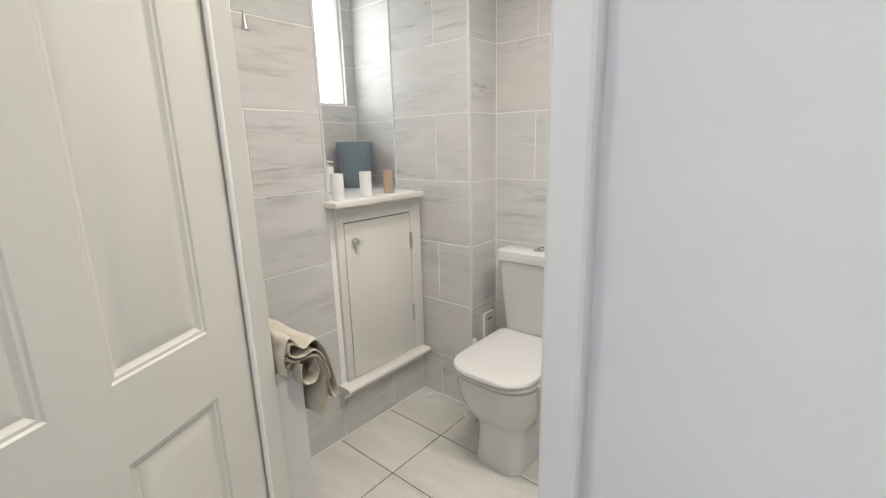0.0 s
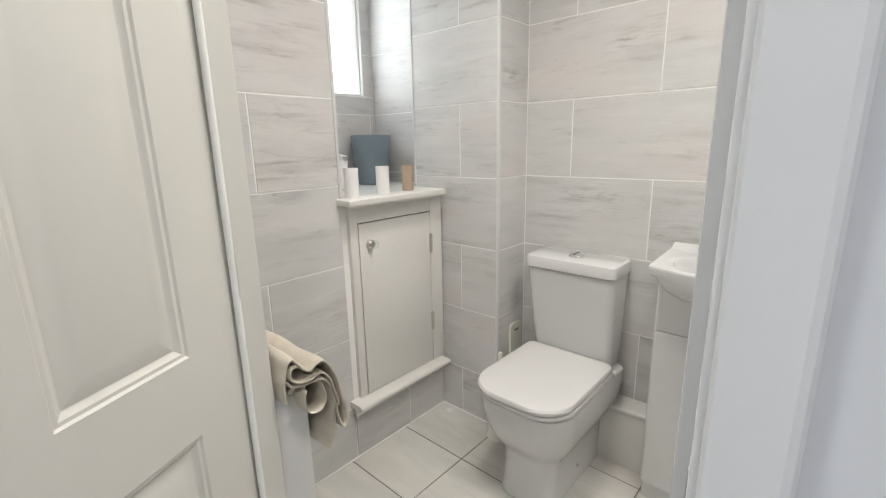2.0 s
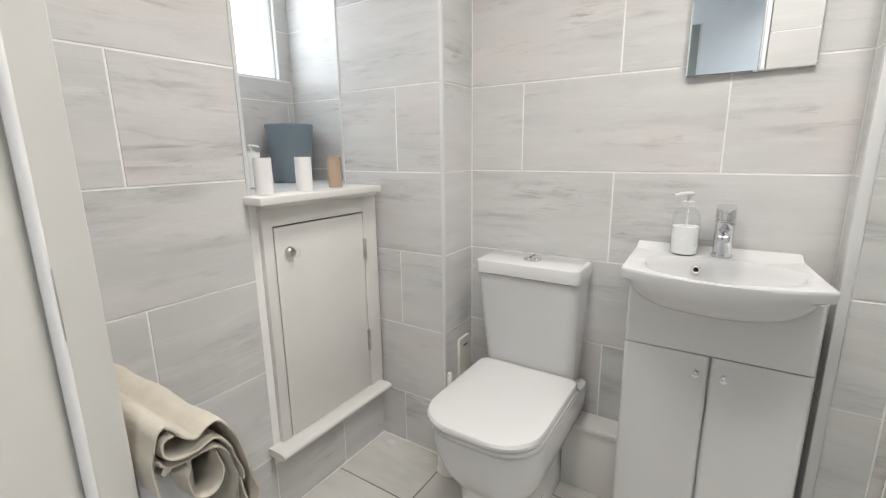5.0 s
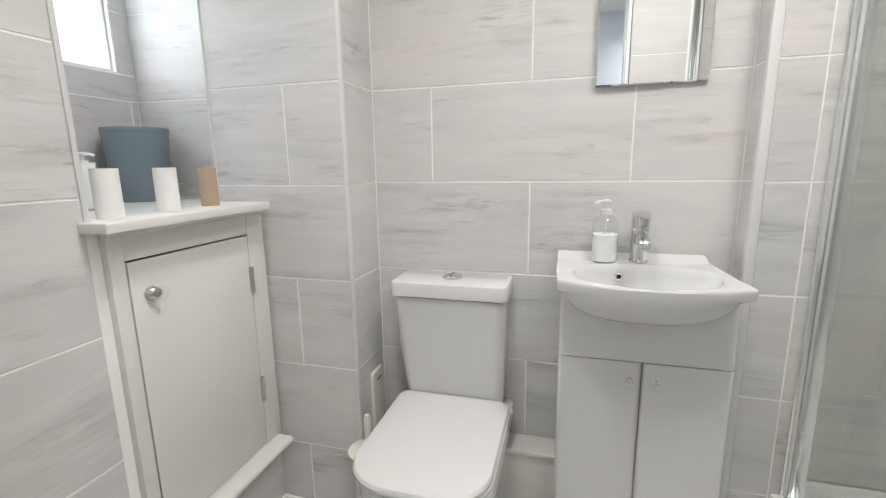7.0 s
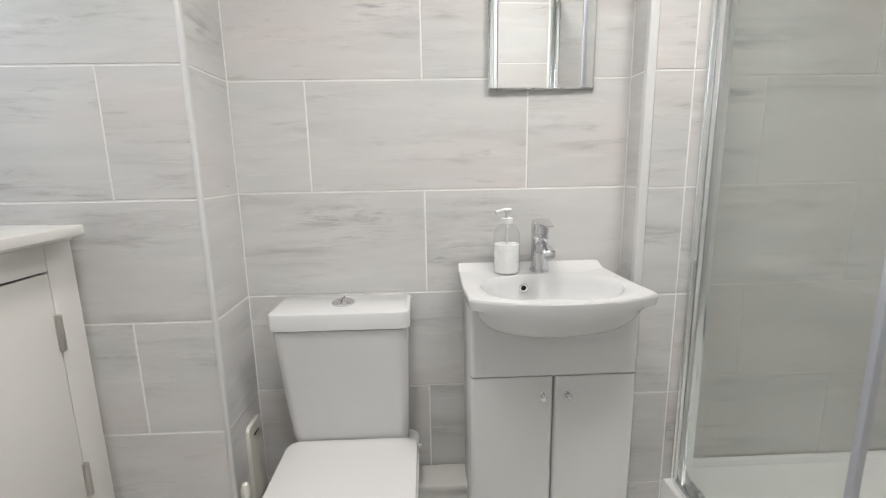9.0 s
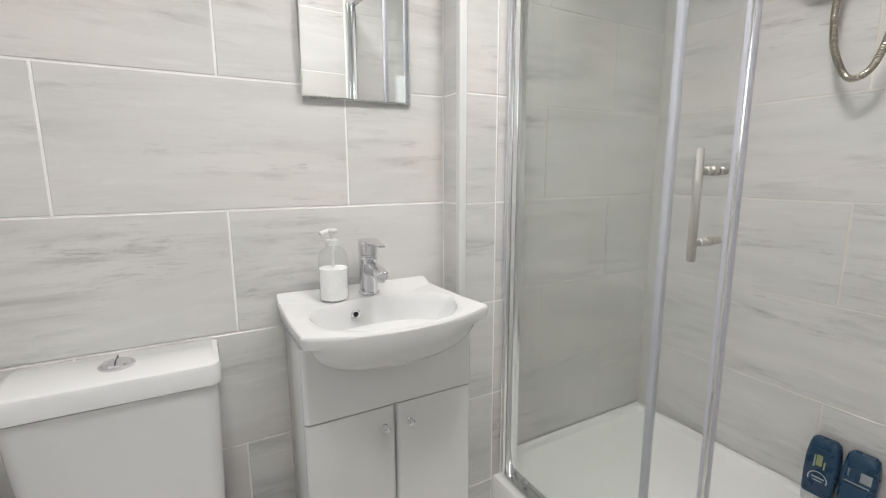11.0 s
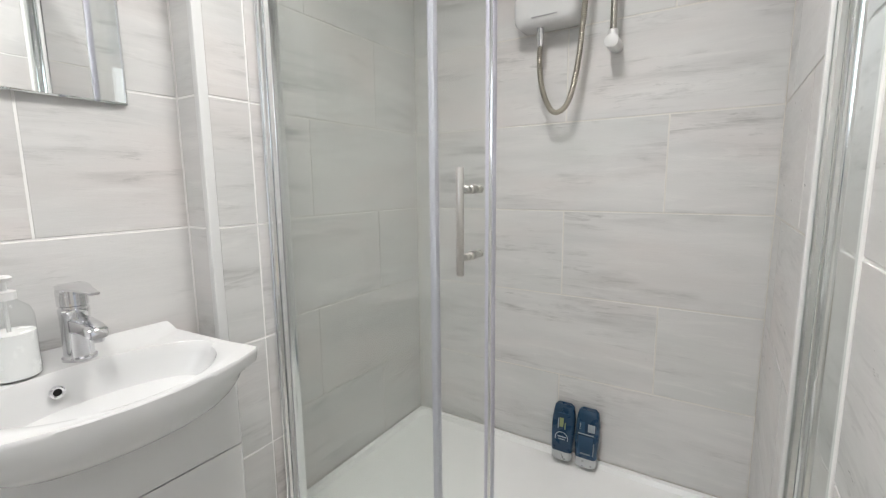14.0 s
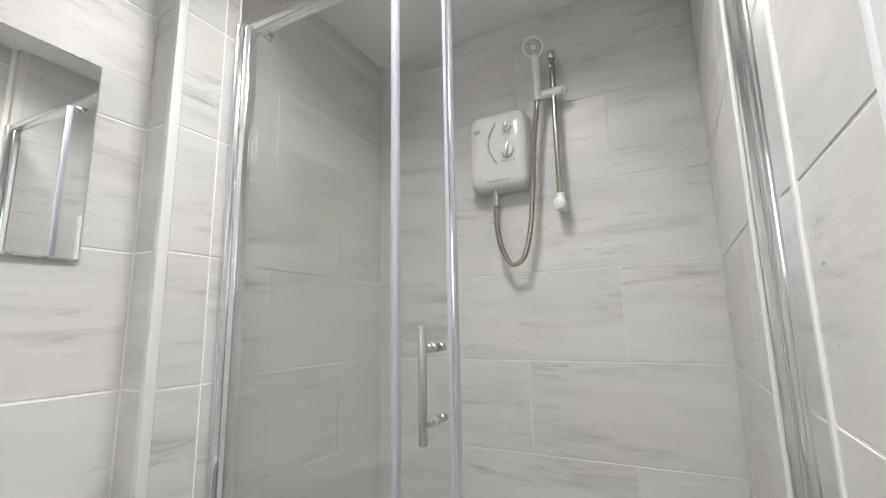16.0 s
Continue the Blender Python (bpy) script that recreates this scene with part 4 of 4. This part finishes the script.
slide = part("sliding_pane", box(DX - 0.003, DX + 0.003, 2.174, 2.735, TZ0 + 0.026, ZT - 0.036), GLASS, enc, "clear sliding glass door pushed open")
slide.visible_shadow = False
part("edge_profile", box(DX - 0.008, DX + 0.008, 2.165, 2.182, TZ0 + 0.026, ZT - 0.036, 0.004), SEAL, slide, "pale lilac-white glass edge seal")
part("edge_strip", box(DX - 0.0095, DX - 0.0078, 2.167, 2.173, TZ0 + 0.026, ZT - 0.036, 0.0006), ALU, slide)
bar = part("handle", lathe((1.512, 2.210, 1.046), [(0.0, 0.0), (0.006, 0.0006), (0.007, 0.002), (0.007, 0.190), (0.006, 0.192), (0, 0.1926)], 20, cap0=False, cap1=False), STEEL, slide, "brushed steel bar handle")
for z in (1.078, 1.200):
    part("standoff", lathe((1.513, 2.210, z), [(0.005, 0), (0.0055, 0.016), (0.0075, 0.018), (0.0075, 0.026), (0.005, 0.028), (0.005, 0.033), (0.0085, 0.035), (0.0085, 0.0455)], 16, "x"), STEEL, bar)
for z in (1.078, 1.200):
    part("inner_knob", lathe((DX + 0.0035, 2.210, z), [(0.0085, 0), (0.0085, 0.004), (0.005, 0.006), (0.005, 0.012), (0.0075, 0.014), (0.0075, 0.026), (0.005, 0.028)], 16, "x"), STEEL, slide, "small steel back knob")
for y in (2.70, 2.22):
    roller = part("roller", lathe((1.566, y, ZT - 0.055), [(0.0, 0.0), (0.012, 0.001), (0.0125, 0.006), (0.010, 0.007), (0.010, 0.011), (0.0125, 0.012), (0.0125, 0.017), (0, 0.018)], 24, "x", False, False), CHROME, slide, "small door roller")
    part("roller_bolt", lathe((1.554, y, ZT - 0.055), [(0.006, 0), (0.006, 0.013)], 6, "x"), STEEL, roller)
    part("lower_guide", lathe((1.570, y, TZ0 + 0.034), [(0.011, 0), (0.011, 0.012)], 20, "x"), CHROME, slide)

heater = thing("electric_shower", (2.31, 2.341, 1.84), "white electric shower unit with two dials", "shower unit")
UY0, UY1, UZ0, UZ1 = 2.233, 2.446, 1.708, 1.990
prof_loops = []
for x, g, r in ((2.348, 0.0, 0.03), (2.290, 0.0, 0.032), (2.276, -0.005, 0.034), (2.268, -0.016, 0.03), (2.2655, -0.045, 0.02)):
    prof_loops.append([(x - (0.004 if g else 0) * math.sin(math.pi * (z - UZ0) / (UZ1 - UZ0)), y, z) for y, z, _ in rounded(UY0 - g, UY1 + g, UZ0 - g, UZ1 + g, 0, r)])
part("case", loft(prof_loops), CERAMIC, heater)
for z, r in ((1.920, 0.0165), (1.835, 0.0235)):
    dial = part("dial", lathe((2.2635, 2.297, z), [(r, 0), (r, -0.006), (r * 0.92, -0.010), (r * 0.7, -0.012)], 32, "x"), TRIM, heater)
    grip = bmesh.new()
    box(-0.0065, 0.0065, -r * 0.26, r * 0.26, -r * 1.15, r * 1.0, 0.003, bm=grip)
    bmesh.ops.transform(grip, matrix=Matrix.Translation((2.2465, 2.297, z)) @ Matrix.Rotation(radians(14), 4, "X"), verts=grip.verts)
    part("dial_grip", grip, SILVER, dial)
    for k in (-1, 1):
        part("scale_mark", box(2.2605, 2.2625, 2.297 + k * r * 0.9 - 0.0035, 2.297 + k * r * 0.9 + 0.0035, z - r * 1.55, z - r * 1.55 + 0.003), GREYPRINT, heater)
arc = [(2.2605, 2.350 + 0.030 * math.sin(math.pi * k / 12) - 0.012, 1.945 - 0.150 * k / 12) for k in range(13)]
part("trim_line", tube(arc, 0.0034, 8), SILVER, heater, "raised curved trim line")
part("label_bar", box(2.2605, 2.2625, 2.396, 2.420, 1.926, 1.931), GREYPRINT, heater)
part("label_bar", box(2.2605, 2.2625, 2.398, 2.418, 1.918, 1.921), GREYPRINT, heater)
part("label_bar", box(2.2645, 2.2665, 2.296, 2.380, 1.731, 1.735), GREYPRINT, heater)
part("outlet", lathe((2.302, 2.362, 1.650), [(0.0105, 0), (0.0105, 0.02), (0.0125, 0.022), (0.0125, 0.059)], 20), CHROME, heater, "chrome hose outlet")

hose = thing("shower_hose", (2.28, 2.3, 1.43), "ribbed steel shower hose hanging in a loop", "shower hose")
part("hose", tube([(2.302, 2.362, 1.654), (2.300, 2.362, 1.595), (2.292, 2.348, 1.515), (2.284, 2.318, 1.449), (2.282, 2.290, 1.436), (2.282, 2.258, 1.466), (2.282, 2.234, 1.56), (2.281, 2.219, 1.70), (2.279, 2.206, 1.86), (2.276, 2.190, 1.97), (2.274, 2.184, 2.008)], 0.0092, 12, (0.006, 0.0014)), HOSE, hose)

riser = thing("shower_riser_rail", (2.30, 2.132, 1.9), "chrome riser rail with white brackets and slider", "riser rail")
part("rail", lathe((2.290, 2.132, 1.625), [(0.0095, 0), (0.0095, 0.535)], 20), RAIL, riser)
low = part("lower_bracket", lathe((2.266, 2.132, 1.624), [(0.015, 0), (0.0205, 0.003), (0.0205, 0.030), (0.0185, 0.0835)], 24, "x"), TRIM, riser)
part("cap", lathe((2.290, 2.132, 1.622), [(0.013, 0), (0.014, 0.004), (0.014, 0.034), (0.012, 0.038)], 20), TRIM, low)
top = part("upper_bracket", lathe((2.290, 2.132, 2.160), [(0.006, 0), (0.0125, 0.004), (0.0125, 0.0595)], 20, "x"), TRIM, riser)
part("cap", lathe((2.290, 2.132, 2.146), [(0.014, 0), (0.0155, 0.003), (0.0155, 0.024), (0.013, 0.029)], 20), CHROME, top, "chrome end cap")
slid = part("slider", lathe((2.288, 2.098, 2.020), [(0.012, 0.0), (0.0165, 0.003), (0.0165, 0.090), (0.0135, 0.096)], 20, "y"), TRIM, riser, "white plastic hand-shower slider")
part("clamp_knob", lathe((2.288, 2.086, 2.020), [(0.010, 0.0), (0.013, 0.003), (0.013, 0.012)], 16, "y"), TRIM, slid)

head = thing("hand_shower", (2.25, 2.180, 2.18), "white round hand shower held in the slider", "shower head")
part("handle", tube([(2.275, 2.184, 2.000), (2.271, 2.183, 2.05), (2.262, 2.181, 2.115), (2.248, 2.179, 2.160)], 0.0125, 14), TRIM, head)
hm = bmesh.new()
lathe((0, 0, 0), [(0.0, 0.024), (0.018, 0.022), (0.033, 0.012), (0.039, 0.0), (0.039, -0.012), (0.036, -0.015), (0.033, -0.013), (0.0, -0.0128)], 36, cap0=False, cap1=False, bm=hm)
tilt = Matrix.Translation((2.232, 2.177, 2.178)) @ Matrix.Rotation(radians(42), 4, "Y")
bmesh.ops.transform(hm, matrix=tilt, verts=hm.verts)
rose = part("rose", hm, TRIM, head)
dk = lathe((0, 0, -0.0135), [(0.028, 0.0), (0.027, -0.0012), (0.012, -0.0012), (0.011, 0.0)], 32, cap0=False, cap1=False)
bmesh.ops.transform(dk, matrix=tilt, verts=dk.verts)
part("spray_ring", dk, GREYPRINT, rose, "grey ring of spray nozzles")
for q, cnt in ((0.0, 1), (0.019, 14)):
    for k in range(cnt):
        a = 2 * math.pi * k / cnt
        nb = lathe((q * math.cos(a), q * math.sin(a), -0.0142), [(0.0030, 0), (0.0022, -0.0025)], 8)
        bmesh.ops.transform(nb, matrix=tilt, verts=nb.verts)
        part("nozzle", nb, TRIM, rose)

# two body-wash bottles leaning at the back wall


def wash_bottle(y, label, prints):
    ob = thing("body_wash_bottle", (2.30, y, TZ0), label, "bottle", "bottles on the shower tray")
    z0, h, lean = TZ0 + 0.0005, 0.195, 0.028

    def lp(z, w, d, r=0.012):
        x = 2.296 + lean * z / h
        return [(px, py, z0 + z) for px, py, _ in rounded(x - d, x + d, y - w, y + w, 0, r)]
    part("cap", loft([lp(0.0, 0.031, 0.014), lp(0.003, 0.034, 0.016), lp(0.028, 0.0365, 0.017), lp(0.030, 0.0365, 0.017)]), SILVER, ob, "silver flip cap")
    body = part("body", loft([lp(0.0305, 0.035, 0.016), lp(0.034, 0.0365, 0.0175), lp(0.09, 0.0395, 0.0185), lp(0.142, 0.0395, 0.018), lp(0.174, 0.036, 0.016), lp(0.188, 0.033, 0.0145), lp(0.1945, 0.026, 0.010, 0.008)]), NAVY, ob)

    def sticker(y0, y1, za, zb, material, nm="print"):
        bm = bmesh.new()
        vs = [bm.verts.new((2.296 + lean * z / h - 0.0192, y + yy, z0 + z)) for yy, z in ((y0, za), (y1, za), (y1, zb), (y0, zb))]
        bm.faces.new(vs)
        bmesh.ops.solidify(bm, geom=bm.faces[:], thickness=0.0006)
        part(nm, bm, material, body, "", False)
    for p in prints:
        sticker(*p)
    return ob, body


b1, body1 = wash_bottle(2.249, "navy body-wash bottle with a yellow-green emblem", [(-0.022, 0.020, 0.166, 0.168, MIDBLUE), (-0.004, 0.010, 0.118, 0.150, YELLOW), (0.012, 0.016, 0.112, 0.148, PRINT), (-0.012, -0.008, 0.112, 0.135, YELLOW), (-0.016, 0.014, 0.082, 0.086, PRINT), (-0.012, 0.010, 0.074, 0.077, PRINT)])
rg = bmesh.new()
lathe((2.296 + 0.028 * 0.085 / 0.195 - 0.0195, 2.249, TZ0 + 0.080), [(0.021, 0.0), (0.0235, 0.0), (0.0235, -0.0006), (0.021, -0.0006), (0.021, 0.0)], 28, "x", False, False, rg)
part("emblem_ring", rg, PRINT, body1)
wash_bottle(2.165, "navy body-wash bottle turned to its printed back label", [(-0.024, 0.026, 0.044, 0.108, MIDBLUE), (-0.028, -0.004, 0.125, 0.152, PRINT), (0.006, 0.024, 0.118, 0.156, MIDBLUE), (-0.026, 0.028, 0.113, 0.117, PRINT), (-0.016, 0.016, 0.046, 0.050, PRINT), (-0.028, -0.025, 0.046, 0.090, PRINT), (0.020, 0.024, 0.128, 0.150, PRINT)])

# ---- tiles ----
TILE_MESH = {}


def tile_mesh(name, w, h, material):
    key = (name, round(w, 3), round(h, 3))
    if key not in TILE_MESH:
        c = 0.0010
        lo = [(0, 0, -0.002), (w, 0, -0.002), (w, h, -0.002), (0, h, -0.002)]
        mid = [(x, y, TH - 0.0008) for x, y, _ in lo]
        hi = [(c, c, TH), (w - c, c, TH), (w - c, h - c, TH), (c, h - c, TH)]
        bm = loft([lo, mid, hi], False, True)
        TILE_MESH[key] = link_mesh(name, bm, material)
    return TILE_MESH[key]


def tile_run(parent, origin, u_dir, u0, u1, rows, joints, material=TILE, z_clip=(0.0, CEIL_Z), gap=0.0046, long=0.602):
    """Lays tiles on one upright face. origin: the bed's plane at u = 0; joints: where upright joints fall in even and odd rows."""
    u_dir = Vector(u_dir)
    n_dir = u_dir.cross(Vector((0, 0, 1)))
    for k in range(len(rows) - 1):
        z0, z1 = max(rows[k], z_clip[0]), min(rows[k + 1], z_clip[1])
        if z1 - z0 < 0.01:
            continue
        even = round((rows[k] - 1.115) / 0.296) % 2 == 0 if rows[k] > 0 else (round((rows[k + 1] - 1.115) / 0.296) - 1) % 2 == 0
        phase = joints[0] if even else joints[1]
        cuts = [u0]
        if phase is not None:
            j = phase + math.ceil((u0 - phase) / long) * long
            while j < u1 - 0.012:
                if j > u0 + 0.012:
                    cuts.append(j)
                j += long
        cuts.append(u1)
        for a, b in zip(cuts, cuts[1:]):
            g0 = gap / 2
            me = tile_mesh("wall_tile", b - a - gap, z1 - z0 - gap, material)
            ob = new("tile", me)
            jig = random.uniform(-0.0004, 0.0004)
            m = Matrix((u_dir, Vector((0, 0, 1)), n_dir)).transposed().to_4x4()
            m.translation = Vector(origin) + u_dir * (a + g0) + Vector((0, 0, z0 + g0)) + n_dir * jig
            ob.matrix_world = m
            ob.parent = parent


# faces are given by their bed plane and run so that (along x up) points into the room
EX, EY = (1, 0, 0), (0, 1, 0)
tile_run(wall_north, (0, 2.90 + TH, 0), EX, 0.319, 1.408, ROWS_Z, (0.522, 0.836))
tile_run(wall_shower, (0, 2.90 + TH, 0), EX, 1.575, 2.35, ROWS_Z, (1.792, 2.10), z_clip=(TZ0, CEIL_Z))
tile_run(wall_boxing, (0, 2.695 + TH, 0), EX, -0.145, 0.314, ROWS_Z, (0.122, 0.423))
tile_run(wall_boxing, (0.319 - TH, 0, 0), EY, 2.700, 2.90, ROWS_Z, (None, None))
tile_run(wall_boxing_east, (0, 2.810 + TH, 0), EX, 1.428, 1.531, ROWS_Z, (None, None))
tile_run(wall_boxing_east, (0, 2.810 + TH, 0), EX, 1.531, 1.570, ROWS_Z, (None, None))
tile_run(wall_boxing_east, (1.408 + TH, 0, 0), (0, -1, 0), -2.90, -2.824, ROWS_Z, (None, None))
tile_run(wall_west, (-TH, 0, 0), EY, 1.635, 2.164, ROWS_Z, (1.865, 2.165))
tile_run(wall_west_low, (-TH, 0, 0), EY, 2.164, 2.70, [0.0, 0.227], (1.865, 2.165), z_clip=(0, 0.227))
tile_run(wall_reveal, (0, 2.83 + TH, 0), EX, -0.585, -0.148, ROWS_Z, (None, -0.235), z_clip=(1.066, CEIL_Z))
tile_run(wall_window, (-0.585 - TH, 0, 0), EY, 2.168, 2.83, ROWS_Z, (2.2, 2.5), z_clip=(1.066, 1.500))
tile_run(wall_window_frame, (-0.585 - TH, 0, 0), EY, 2.768, 2.83, ROWS_Z, (None, None), z_clip=(1.503, CEIL_Z))
tile_run(wall_east, (2.35 + TH, 0, 0), (0, -1, 0), -2.90, -1.698, ROWS_Z, (-1.973, -2.283), z_clip=(TZ0, CEIL_Z))
tile_run(wall_south, (0, 1.698 - TH, 0), (-1, 0, 0), -2.35, -1.60, ROWS_Z, (-1.9, -2.2), z_clip=(TZ0, CEIL_Z))
tile_run(wall_south_near, (0, 1.674 - TH, 0), (-1, 0, 0), -1.560, -1.2880, ROWS_Z, (None, None))
tile_run(wall_south_west, (0, 1.635 - TH, 0), (-1, 0, 0), -0.425, 0.0, ROWS_Z, (-0.2, None))

fx = [0.0, 0.332, 0.935, 1.535]
fy = [1.56, 1.832, 2.131, 2.430, 2.729, 2.90]
for i in range(3):
    for j in range(5):
        w, h = fx[i + 1] - fx[i] - 0.005, fy[j + 1] - fy[j] - 0.005
        ob = new("tile", tile_mesh("floor_tile", w, h, FLOOR_TILE))
        ob.matrix_world = Matrix.Translation((fx[i] + 0.0025, fy[j] + 0.0025, -TH))
        ob.parent = floor
